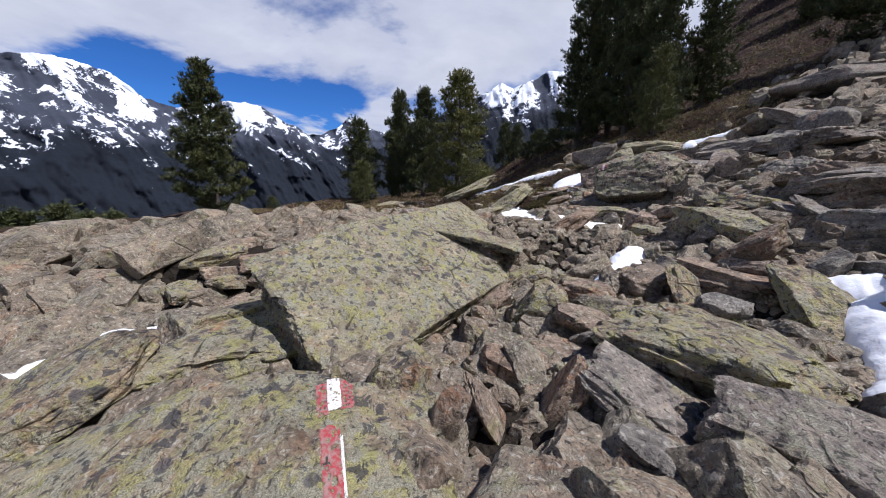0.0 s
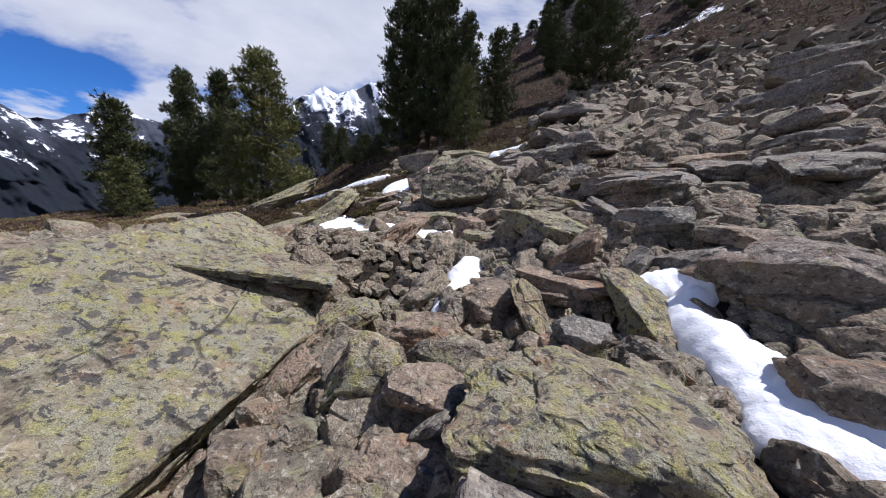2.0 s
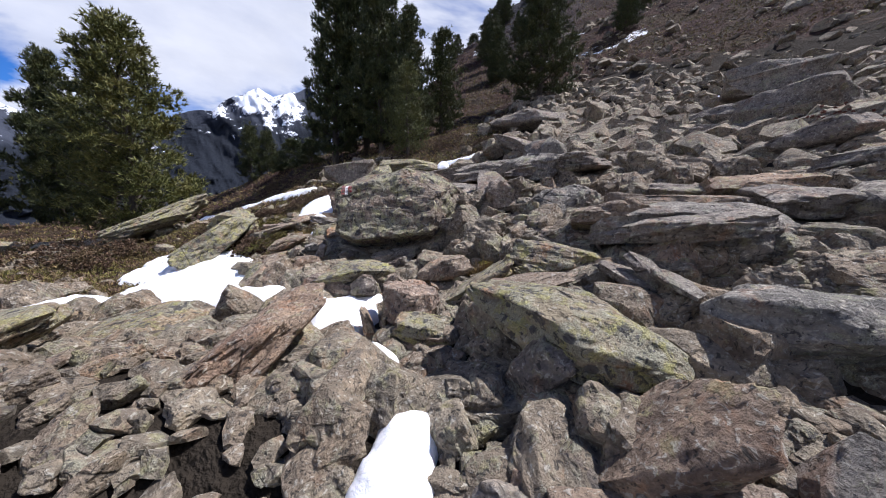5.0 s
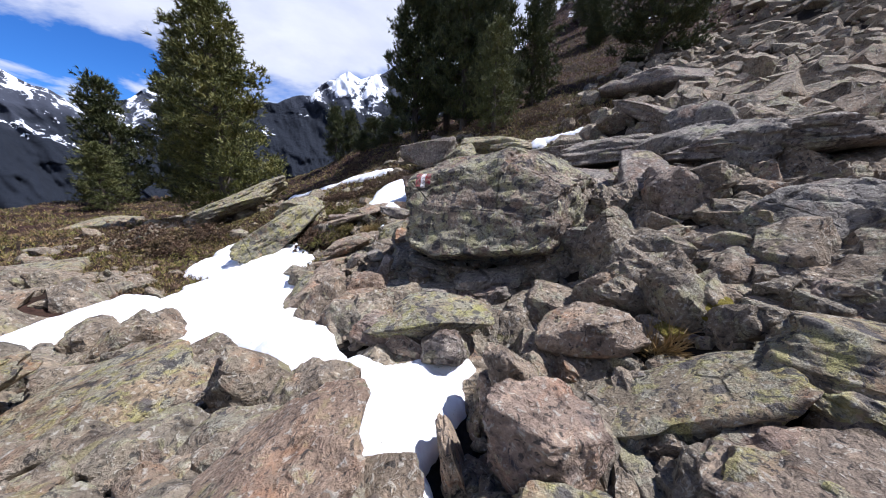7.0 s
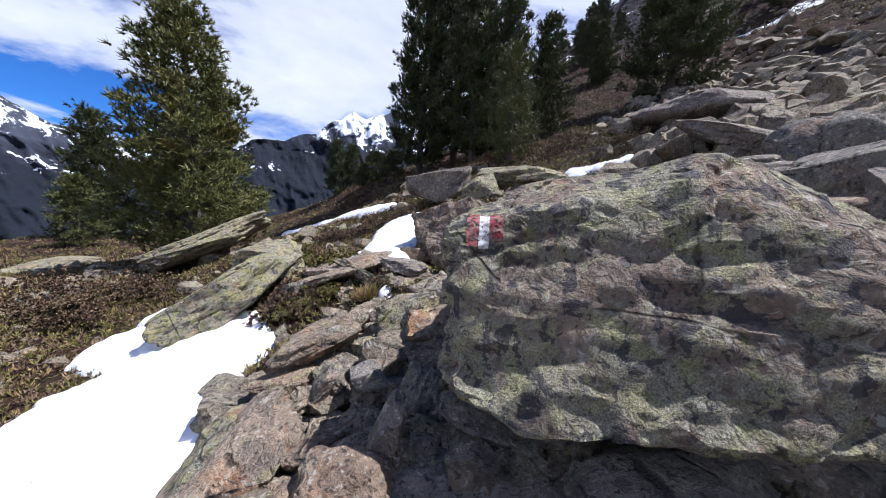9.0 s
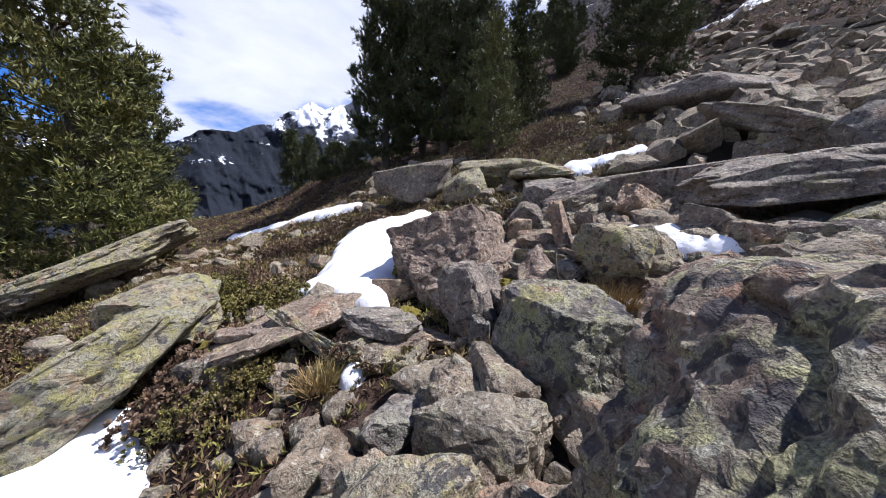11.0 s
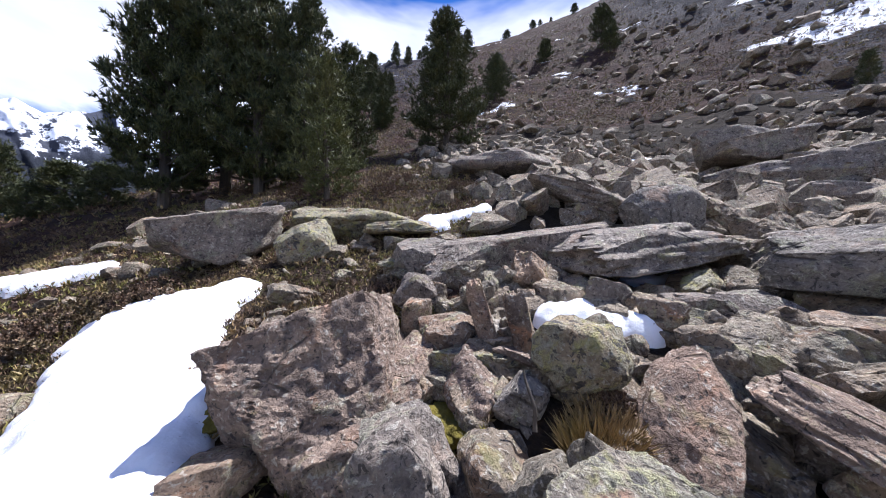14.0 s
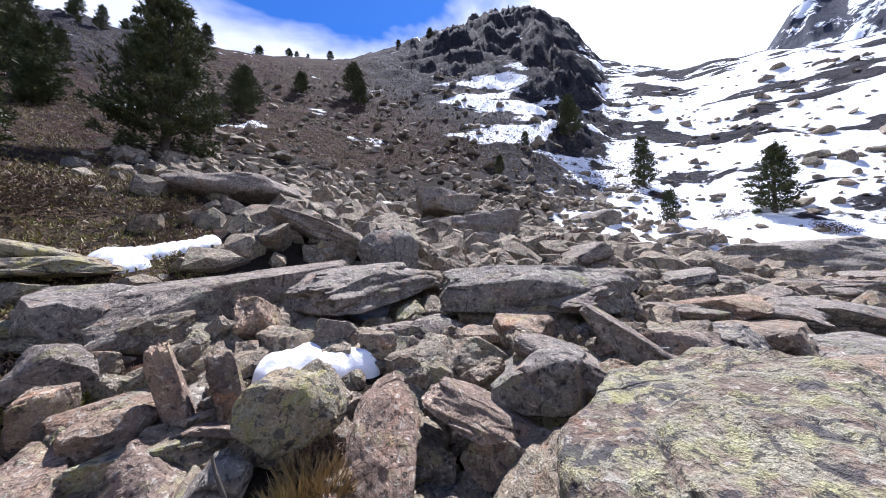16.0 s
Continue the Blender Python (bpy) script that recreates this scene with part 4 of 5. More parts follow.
block(ROCK_GREY, 7.75, 16.73, 2.11, 1.02, 0.76, 0.47, -29, -12, 15, 1)
block(ROCK_GREEN, 8.18, 14.91, 2.02, 0.53, 0.39, 0.39, -40, -20, 22, 1)
block(ROCK_BROWN, 3.98, 11.77, 0.52, 0.69, 0.41, 0.09, -9, -20, 6, 2)
block(ROCK_GREEN, 2.84, 12.79, 0.51, 0.48, 0.56, 0.28, 12, -5, 13, 2)
block(ROCK_GREY, 5.27, 10.57, 0.54, 0.28, 0.11, 0.08, -56, 88, 4, 1)
block(ROCK_GREY, 10.79, 9.11, 2.67, 0.69, 0.52, 0.53, -92, -5, 11, 1)
block(ROCK_BROWN, 8.68, 9.91, 1.42, 0.37, 0.28, 0.20, -84, 0, 18, 1)
block(ROCK_GREY, 10.57, 9.18, 2.03, 0.52, 0.39, 0.14, -92, 10, 2, 1)
block(ROCK_GREEN, 9.97, 15.10, 2.47, 1.51, 1.13, 0.40, -48, 0, 9, 2)
block(ROCK_GREY, 5.80, 9.27, 0.70, 0.24, 0.14, 0.05, -94, 40, 16, 1)
block(ROCK_GREY, 7.83, 9.11, 1.39, 0.41, 0.31, 0.24, -94, 0, 0, 1)
block(ROCK_GREY, 4.60, 11.11, 0.64, 0.34, 0.21, 0.09, -31, 5, 7, 2)
block(ROCK_BROWN, 5.19, 12.12, 0.61, 0.29, 0.22, 0.17, -30, 0, 14, 1)
block(ROCK_GREY, 16.01, 4.47, 4.02, 1.41, 1.06, 0.65, -115, -8, 21, 1)
block(ROCK_GREY, 21.03, -0.96, 4.50, 1.95, 1.47, 0.52, -122, 10, 5, 1)
block(ROCK_GREY, 6.44, 8.12, 1.35, 0.39, 0.44, 0.26, -129, 15, 12, 1)
block(ROCK_GREY, 5.57, 10.94, 0.84, 0.27, 0.16, 0.27, -59, -20, 19, 1)
block(ROCK_BROWN, 6.03, 9.99, 0.87, 0.17, 0.19, 0.09, -92, -20, 3, 1)
block(ROCK_GREY, 6.11, 10.35, 0.76, 0.26, 0.13, 0.04, -81, 60, 10, 1)
block(ROCK_BROWN, 7.44, 8.36, 1.51, 0.29, 0.22, 0.10, -116, 5, 17, 1)
block(ROCK_GREY, 6.32, 7.99, 1.40, 0.50, 0.30, 0.15, -127, 28, 8, 2)
block(ROCK_GREY, 6.51, 7.25, 1.57, 0.43, 0.32, 0.11, -135, 32, 15, 1)
block(ROCK_BROWN, 6.02, 4.79, 1.12, 0.64, 0.48, 0.18, -158, -15, 22, 2)
block(ROCK_GREEN, 6.43, 8.67, 0.60, 0.35, 0.21, 0.12, -114, -10, 6, 1)
block(ROCK_GREY, 14.97, -12.90, 2.74, 3.15, 2.36, 1.06, -154, 0, 13, 2)
block(ROCK_GREY, 19.54, -11.75, 4.17, 1.65, 1.23, 0.69, -144, -15, 20, 1)
block(ROCK_GREY, 9.63, -2.21, 1.67, 1.55, 1.16, 0.26, -154, 2, 4, 2)
block(ROCK_GREY, 24.42, -8.10, 6.15, 2.10, 1.58, 0.81, -131, -10, 11, 1)
block(ROCK_GREY, 8.09, 12.45, 1.90, 0.52, 0.39, 0.27, -56, -5, 18, 1)
block(ROCK_GREY, 11.46, -11.14, 1.75, 1.76, 1.32, 0.35, -160, 3, 2, 1)
block(ROCK_GREY, 7.59, 3.41, 1.49, 0.81, 0.60, 0.18, -150, 5, 9, 1)
block(ROCK_GREY, 7.25, 2.21, 1.44, 0.81, 0.61, 0.21, -156, 8, 16, 1)
block(ROCK_BROWN, 7.96, 4.01, 1.52, 0.75, 0.56, 0.21, -145, -8, 0, 1)
block(ROCK_GREY, 15.79, -8.14, 2.46, 1.43, 1.07, 0.46, -146, -4, 7, 1)
block(ROCK_GREY, 20.65, -0.03, 4.36, 1.72, 1.29, 0.43, -120, -10, 14, 1)
block(ROCK_GREY, 16.56, 5.65, 4.17, 1.41, 1.06, 0.42, -108, -5, 21, 1)
block(ROCK_GREY, 9.99, 1.43, 1.93, 1.08, 0.81, 0.21, -144, 6, 5, 1)
block(ROCK_GREEN, 8.03, 12.71, 1.78, 0.32, 0.24, 0.07, -53, 5, 12, 1)
block(ROCK_GREEN, 9.46, 13.63, 2.38, 0.73, 0.55, 0.14, -54, -5, 19, 1)
block(ROCK_BROWN, 6.66, 11.23, 1.23, 0.24, 0.18, 0.18, -59, 0, 3, 1)
block(ROCK_BROWN, 6.76, 11.67, 1.28, 0.15, 0.11, 0.22, -54, 0, 10, 1)
block(ROCK_GREY, 7.55, 2.66, 1.43, 0.51, 0.39, 0.26, -74, -5, 17, 1)
block(ROCK_GREY, 6.28, 4.16, 1.11, 0.90, 0.67, 0.32, -59, 0, 1, 2)
block(ROCK_GREY, 11.34, 3.47, 2.70, 0.71, 0.52, 0.31, -75, -10, 8, 1)
block(ROCK_GREY, 19.01, 5.12, 5.63, 1.36, 1.02, 0.44, -76, -10, 15, 1)
block(ROCK_GREY, 8.32, 1.87, 1.68, 0.52, 0.39, 0.19, -80, -8, 22, 1)
block(ROCK_RUST, 6.69, 10.90, 1.28, 0.48, 0.14, 0.08, -66, 72, 6, 2)
block(ROCK_BROWN, 6.74, 10.59, 1.30, 0.38, 0.15, 0.10, -72, 75, 13, 1)
block(ROCK_GREEN, 6.55, 10.12, 1.25, 0.36, 0.33, 0.30, -81, 0, 20, 1)
block(ROCK_RUST, 6.38, 8.80, 1.15, 0.54, 0.33, 0.10, -111, 25, 4, 2)
block(ROCK_GREY, 7.85, 8.87, 1.28, 0.53, 0.40, 0.41, -102, 0, 11, 1)
block(ROCK_BROWN, 7.30, 7.95, 1.57, 0.43, 0.33, 0.24, -118, 0, 18, 1)
block(ROCK_GREY, 7.75, 7.47, 2.00, 1.14, 0.45, 0.32, -121, 3, 2, 2)
block(ROCK_BROWN, 6.80, 11.33, 1.31, 0.28, 0.19, 0.10, -60, -10, 9, 1)
block(ROCK_GREY, 7.12, 11.91, 1.47, 0.25, 0.19, 0.25, -54, 0, 16, 1)
block(ROCK_GREY, 6.12, 10.47, 1.03, 0.18, 0.11, 0.12, -70, -50, 0, 1)
block(ROCK_BROWN, 7.48, 9.50, 1.47, 0.20, 0.15, 0.14, -94, 0, 7, 1)
block(ROCK_GREY, 7.73, 9.90, 1.58, 0.25, 0.19, 0.16, -87, 10, 14, 1)
block(ROCK_GREEN, -4.95, 5.35, -0.52, 0.53, 0.34, 0.18, 35, -7, 1, 2)
block(ROCK_BROWN, -4.98, 6.15, -0.50, 0.45, 0.29, 0.15, 52, 0, 4, 2)
block(ROCK_GREEN, -4.24, 4.78, -0.84, 0.40, 0.26, 0.13, 69, 7, 7, 2)
block(ROCK_BROWN, -3.89, 4.14, -1.15, 0.43, 0.27, 0.14, 86, -7, 10, 2)
block(ROCK_GREEN, -2.58, 2.89, -1.00, 0.38, 0.24, 0.13, 103, 0, 13, 2)
block(ROCK_BROWN, -3.96, 5.12, -0.58, 0.50, 0.32, 0.17, 120, 7, 16, 2)
block(ROCK_GREEN, -5.08, 4.68, -1.00, 0.43, 0.27, 0.14, 137, -7, 19, 2)
block(ROCK_BROWN, -6.86, 4.97, -0.91, 0.50, 0.32, 0.17, 154, 0, 22, 2)


def scatter_rocks():
    """Blocks and rubble that fill the slope between the large ones."""
    rng = random.Random(5)
    base = []
    for s in range(16):
        me = rock_mesh(s + 40, 1 if s < 8 else 0, RUBBLE)
        co = np.empty(len(me.vertices) * 3)
        me.vertices.foreach_get("co", co)
        base.append((co.reshape(-1, 3), np.array([p.vertices[:] for p in me.polygons])))
    path = [Vector(p[1]) for p in PATH]
    spots = np.array([(b[0], b[1], b[3], b[2] + b[4] * 0.75) for b in BLOCKS])
    vs, fs, total, singles = [], [], 0, 0
    count = 0

    def add(x, y, size, tall, z=None, force=False):
        nonlocal total, singles, count
        sx, sy, sz = size * rng.uniform(0.9, 1.5), size * rng.uniform(0.65, 1.0), size * tall
        near = math.hypot(x - 3, y - 6)
        gnd = gz(x, y)
        zc = gnd + sz * rng.uniform(0.0, 0.45) if z is None else z
        top = zc + sz
        if not force:
            d = np.hypot(spots[:, 0] - x, spots[:, 1] - y)
            slack = 0.1 if size < 0.15 else 0.0
            if ((d < spots[:, 2] * 0.6) & (top > spots[:, 3] - 0.02 + slack)).any():
                return
            if ((d < spots[:, 2] * 0.8 + size * 0.6) & (top > spots[:, 3] + 0.05 + slack)).any():
                return
            for e in path:
                if (e.x - x) ** 2 + (e.y - y) ** 2 < (0.42 + sx) ** 2 and top > e.z - 0.95:
                    return
        rot = Euler((rng.gauss(0, 0.36), rng.gauss(0, 0.36) - 0.15, rng.uniform(0, 6.3)))
        count += 1
        if near < 7.5 and size > 0.15 and singles < 240:
            singles += 1
            mat = rng.choice((ROCK_BROWN, ROCK_RUST, ROCK_GREY, ROCK_GREEN))
            ob = new("rock", rock_mesh(rng.randrange(24), 2 if size > 0.2 else 1, mat))
            ob.matrix_basis = Matrix.LocRotScale((x, y, zc), rot, (sx, sy, sz))
            tagged(ob, LABELS[mat.name][0 if tall > 0.45 else 1], "rock", "blocks of the block field")
            return
        v, f = base[rng.randrange(8) if near < 9 and size > 0.1 else rng.randrange(8, 16)]
        m = np.array(rot.to_matrix())
        vs.append((v * (sx, sy, sz)) @ m.T + (x, y, zc))
        fs.append(f + total)
        total += len(v)

    for x, y, z, r, c, ob in list(BLOCKS):
        gap = z - c * 0.8 - gz(x, y)
        if gap > 0.02:
            for k in range(3):
                q = 2 * math.pi * (k / 3 + rng.random() / 4)
                s = min(r * 0.6, 0.3)
                add(x + math.cos(q) * r * 0.35, y + math.sin(q) * r * 0.3, s, max(0.3, gap * 0.62 / s), gz(x, y) + gap * 0.42, True)
    tries = 0
    while count < 11000 and tries < 70000:
        tries += 1
        k = tries % 4
        if k == 0:
            x, y = rng.uniform(-18, 32), rng.uniform(-14, 24)
        elif k == 1:
            x, y = (rng.uniform(3, 16), rng.uniform(-4, 12)) if rng.random() < 0.65 else (rng.uniform(-10, 0), rng.uniform(0, 12))
        else:
            x, y = rng.uniform(-4, 9), rng.uniform(0, 13)
        h, az, r = heath_cover(np.array(x), np.array(y))
        if rng.random() < float(h) * 0.965 or snow_depth(x, y) > 0.02:
            continue
        big = rng.random()
        near = math.hypot(x - 3, y - 6)
        if k == 0 and big < 0.85 or near > 9:
            size = 0.14 + 0.42 * rng.random() ** 2.0
        else:
            size = 0.06 + 0.27 * rng.random() ** 1.9
        add(x, y, size, rng.uniform(0.42, 1.0))
    for k in range(1500):
        x, y = rng.uniform(0.6, 4.6), rng.uniform(1.2, 9.6)
        if snow_depth(x, y) < 0.001 and all(snow_depth(x + u, y + w) < 0.02 for u, w in ((0.12, 0), (-0.12, 0), (0, 0.12), (0, -0.12))):
            add(x, y, rng.uniform(0.05, 0.15), rng.uniform(0.4, 0.8), gz(x, y) + 0.03, True)
    for k in range(1500):
        x, y = (rng.uniform(-13, -1.5), rng.uniform(-1, 15)) if k % 3 else (rng.uniform(-6, 7), rng.uniform(-6, 1))
        if snow_depth(x, y) < 0.02 and heath_cover(np.array(x), np.array(y))[0] < 0.5:
            add(x, y, 0.10 + 0.26 * rng.random() ** 1.6, rng.uniform(0.35, 0.7))
    for k in range(2600):
        deg, r = rng.uniform(60, 166), 18 + 80 * rng.random() ** 1.5
        if deg < 106 and (r > 34 or abs(deg - 88) > 16):
            continue
        if r > 60 and deg < 134:
            continue
        a = radians(deg)
        x, y = HUB[0] + r * math.sin(a), HUB[1] + r * math.cos(a)
        if lump(np.array(x), np.array(y), 6.0, 1.3) + rng.gauss(0, 0.5) > 0.0:
            s = (0.2 + 0.75 * rng.random() ** 3) * (0.55 + r / 110)
            add(x, y, s, rng.uniform(0.3, 0.7), gz(x, y), True)
    for k in range(2400):
        deg, r = rng.uniform(64, 110), 17 + 62 * rng.random() ** 1.3
        x, y = HUB[0] + r * math.sin(radians(deg)), HUB[1] + r * math.cos(radians(deg))
        if lump(np.array(x), np.array(y), 5.0, 0.6) + rng.gauss(0, 0.6) > 0.1 * (r - 17) / 20:
            s = (0.16 + 0.6 * rng.random() ** 3) * (0.6 + r / 90)
            add(x, y, s, rng.uniform(0.3, 0.7), gz(x, y), True)
    for k in range(420):
        x, y = rng.uniform(-3, 11), rng.uniform(10.5, 22)
        if heath_cover(np.array(x), np.array(y))[0] > 0.5 and snow_depth(x, y) < 0.02:
            add(x, y, 0.07 + 0.22 * rng.random() ** 2, rng.uniform(0.35, 0.7))
    ob = mesh_object("rubble", np.concatenate(vs).tolist(), np.concatenate(fs).tolist(), RUBBLE, False)
    return tagged(ob, "loose broken pieces of brown and grey schist filling the slope", "rubble", kind="stuff")


scatter_rocks()


def stone_pine_parts(seed, height, spread, tufts, blade):
    """Trunk, limbs and needle crown of a stone pine, as arrays."""
    rng = random.Random(seed)
    nrng = np.random.default_rng(seed)
    bm = bmesh.new()
    wob = lambda t: Vector((math.sin(t * 3 + seed) * 0.02, math.cos(t * 2.3 + seed) * 0.02, 0)) * height

    def tube(pts, r0, r1, sides):
        rings = []
        for k, p in enumerate(pts):
            t = k / (len(pts) - 1)
            r = r0 + (r1 - r0) * t
            d = (pts[min(k + 1, len(pts) - 1)] - pts[max(k - 1, 0)]).normalized()
            u = d.orthogonal().normalized()
            w = d.cross(u)
            rings.append([bm.verts.new(p + (u * math.cos(a) + w * math.sin(a)) * r) for a in [2 * math.pi * i / sides for i in range(sides)]])
        for a, b in zip(rings, rings[1:]):
            for i in range(sides):
                bm.faces.new((a[i], a[(i + 1) % sides], b[(i + 1) % sides], b[i]))
    tube([Vector((0, 0, -0.4)) + wob(0)] + [Vector((0, 0, height * t)) + wob(t) for t in np.linspace(0.03, 0.97, 9)], height * 0.028, 0.015, 9)
    trunk = bm
    bm = bmesh.new()
    centres, aims, sizes = [], [], []
    n_limb = int(30 + height * 8)
    for k in range(n_limb):
        t = 0.04 + 0.94 * ((k + rng.random()) / n_limb) ** 0.9
        prof = spread * (1 - t) ** 0.8 * (0.6 + 0.4 * min(1, t / 0.18))
        length = (prof + 0.14) * rng.choice((0.72, 0.9, 1.0, 1.0, 1.18))
        a = k * 2.4 + rng.uniform(-0.6, 0.6)
        base = Vector((0, 0, height * t)) + wob(t)
        lift = rng.uniform(-0.14, 0.2) + 0.55 * t
        pts = []
        for s in np.linspace(0, 1, 5):
            pts.append(base + Vector((math.cos(a), math.sin(a), 0)) * length * s + Vector((0, 0, length * (lift * s + 0.34 * s * s - 0.16 * s))))
        tube(pts, 0.012 + 0.014 * length, 0.005, 4)
        twigs = max(3, int(2 + length * 4.2))
        for s in range(twigs):
            u = 1.0 if s == 0 else rng.uniform(0.22, 1.0) ** 0.8
            i = min(3, int(u * 4))
            p = pts[i].lerp(pts[i + 1], u * 4 - i)
            side = rng.choice((-1, 1)) * rng.uniform(0.15, 0.42) * length * (1.2 - 0.9 * u)
            p = p + Vector((-math.sin(a), math.cos(a), 0)) * side + Vector((0, 0, rng.uniform(-0.05, 0.14)))
            r = rng.uniform(0.10, 0.19) * (0.8 + 0.1 * spread)
            for q in range(tufts):
                off = Vector((rng.gauss(0, r), rng.gauss(0, r), rng.gauss(0, r * 0.62)))
                centres.append(p + off)
                aims.append((Vector((math.cos(a) * 0.5, math.sin(a) * 0.5, 0.85)) + off * 2.5).normalized())
                sizes.append(rng.uniform(0.75, 1.25))
    for s in range(20):
        h = rng.uniform(0.9, 1.01)
        centres.append(Vector((rng.gauss(0, 0.10 * (1.05 - h) * 8), rng.gauss(0, 0.10 * (1.05 - h) * 8), height * h)) + wob(h))
        aims.append(Vector((0, 0, 1)))
        sizes.append(1)
    c, aim, size = np.array(centres), np.array(aims), np.array(sizes)
    per = 8
    n = len(c)
    d = nrng.normal(size=(n, per, 3)) * 0.62 + aim[:, None, :]
    d /= np.linalg.norm(d, axis=-1, keepdims=True)
    w = np.cross(d, nrng.normal(size=(n, per, 3)))
    w /= np.linalg.norm(w, axis=-1, keepdims=True) + 1e-9
    ln = (blade * size)[:, None, None] * nrng.uniform(0.7, 1.2, (n, per, 1))
    hw = blade * 0.13 * size[:, None, None]
    root = c[:, None, :] - d * ln * 0.2
    tip = c[:, None, :] + d * ln
    verts = np.stack([root + w * hw, tip, root - w * hw], 2).reshape(-1, 3)
    faces = np.arange(len(verts)).reshape(-1, 3)
    return trunk, bm, verts, faces


def make_pine(seed, height, spread, tufts, blade, leaf=NEEDLES):
    trunk, limbs, verts, faces = stone_pine_parts(seed, height, spread, tufts, blade)
    root = new("stone_pine")
    bm_object("trunk", trunk, BARK, root)
    bm_object("branchwork", limbs, BARK, root)
    crown = mesh_object("crown", verts.tolist(), faces.tolist(), leaf, False)
    crown.parent = root
    return root


def pines():
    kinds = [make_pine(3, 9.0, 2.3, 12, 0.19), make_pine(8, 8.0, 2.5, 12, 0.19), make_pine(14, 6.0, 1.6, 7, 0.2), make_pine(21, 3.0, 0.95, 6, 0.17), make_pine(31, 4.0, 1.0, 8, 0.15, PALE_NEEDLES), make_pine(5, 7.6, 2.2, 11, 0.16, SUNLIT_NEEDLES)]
    hs = [9.0, 8.0, 6.0, 3.0, 4.0, 7.6]
    used = set()

    def top(x, y, z):
        return z - gz(x, y)

    def plant(kind, x, y, h, turn, label, wide=1.0, lean=0.0):
        s = h / hs[kind]
        m = pose(x, y, gz(x, y) - 0.05, lean, 0, turn)
        if kind not in used:
            ob = kinds[kind]
            used.add(kind)
        else:
            ob = copy_thing(kinds[kind], m)
        ob.matrix_basis = m @ Matrix.Diagonal((s * wide, s * wide, s, 1))
        tagged(ob, label, "tree", "stone pines on the slope")
    plant(0, -16.50, 22.30, top(-16.5, 22.3, 8.1), 0, "tall dense stone pine at the edge of the block field", 0.95)
    plant(2, -11.60, 44.55, 10.60, 67, "slender stone pine beside larger pines", 1.00)
    plant(1, -6.24, 44.98, top(-6.24, 44.98, 11.5), 134, "bushy stone pine in a clump of pines", 0.72)
    plant(0, -2.66, 41.20, top(-2.66, 41.2, 11.2), 201, "stone pine standing in a clump of pines", 0.85)
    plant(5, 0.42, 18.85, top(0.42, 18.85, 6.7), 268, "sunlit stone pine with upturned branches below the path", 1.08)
    plant(2, 46.00, 44.64, 7.28, 335, "dark pine in the wood on the upper slope", 1.20)
    plant(2, 60.99, 51.96, 4.87, 42, "dark pine in the wood on the upper slope", 1.20)
    plant(2, 52.28, 53.08, 5.20, 109, "dark pine in the wood on the upper slope", 1.20)
    plant(4, -9.29, 36.08, top(-9.29, 36.08, 2.3), 176, "young yellowish stone pine beside the clump", 1.25)
    plant(0, 11.31, 27.38, 13.32, 243, "large dark stone pine in a dense group on the slope", 0.72)
    plant(0, 13.14, 23.79, 12.52, 310, "large dark stone pine in a dense group on the slope", 0.72)
    plant(1, 13.40, 27.30, 14.80, 17, "large dark stone pine in a dense group on the slope", 0.72)
    plant(1, 13.84, 21.87, 8.34, 84, "dark stone pine at the rim of a dense group", 0.72)
    plant(4, 11.40, 17.90, 4.41, 151, "slim pale green pine in front of the dark group", 0.90)
    plant(2, 17.80, 23.05, top(17.8, 23.05, 13.3), 218, "stone pine on the heath slope", 0.95)
    plant(2, 39.48, 37.31, 6.83, 285, "stone pine on the heath slope", 1.10)
    plant(1, 28.40, 22.10, 11.49, 352, "broad dark stone pine standing alone on the heath slope", 1.00)
    plant(1, 50.80, 24.60, 7.22, 59, "dark stone pine high on the slope", 0.90)
    plant(3, 7.18, 39.15, 4.95, 126, "small stone pine on the rim of the slope", 0.70)
    plant(3, 8.68, 39.17, 4.03, 193, "small stone pine on the rim of the slope", 0.70)
    plant(3, 9.57, 32.87, 2.43, 260, "low bushy pine under the large group", 1.50)
    plant(3, 10.56, 31.36, 1.96, 327, "low bushy pine under the large group", 1.50)
    plant(3, 8.74, 34.73, 1.74, 34, "low bushy pine under the large group", 1.50)
    plant(2, 38.04, 36.47, 4.35, 101, "stone pine on the heath slope", 1.00)
    plant(3, 73.12, 20.75, 4.69, 168, "small pine high on the heath slope", 1.10)
    plant(3, 66.94, 8.58, 4.47, 235, "small pine high on the heath slope", 1.10)
    plant(2, 30.56, -21.03, 5.50, 302, "pine standing at the edge of the snowfield", 0.95)
    plant(2, 19.95, -21.71, 5.27, 9, "bushy pine standing at the edge of the snowfield", 1.25)
    plant(3, 23.42, -15.31, 2.66, 76, "little pine sapling at the edge of the snowfield", 0.80)
    plant(3, 35.04, -5.85, 2.24, 143, "little pine at the foot of the snow bowl", 0.80)
    plant(3, 40.87, -12.75, 2.15, 210, "little pine at the foot of the snow bowl", 0.90)
    plant(2, 42.16, -20.93, 6.11, 277, "dark pine on a crag in the snow bowl", 1.20)
    plant(3, 72.99, 10.32, 6.85, 344, "small pine high on the heath slope", 1.10)
    plant(3, 58.13, 27.08, 5.76, 51, "pine high on the heath slope", 1.30)
    plant(3, 76.83, 21.45, 3.21, 118, "small pine high on the heath slope", 1.10)
    plant(3, 38.32, 36.14, 3.84, 185, "small pine on the heath slope", 1.20)
    plant(3, 152.51, 51.06, 5.83, 252, "tiny pine on the skyline", 1.20)
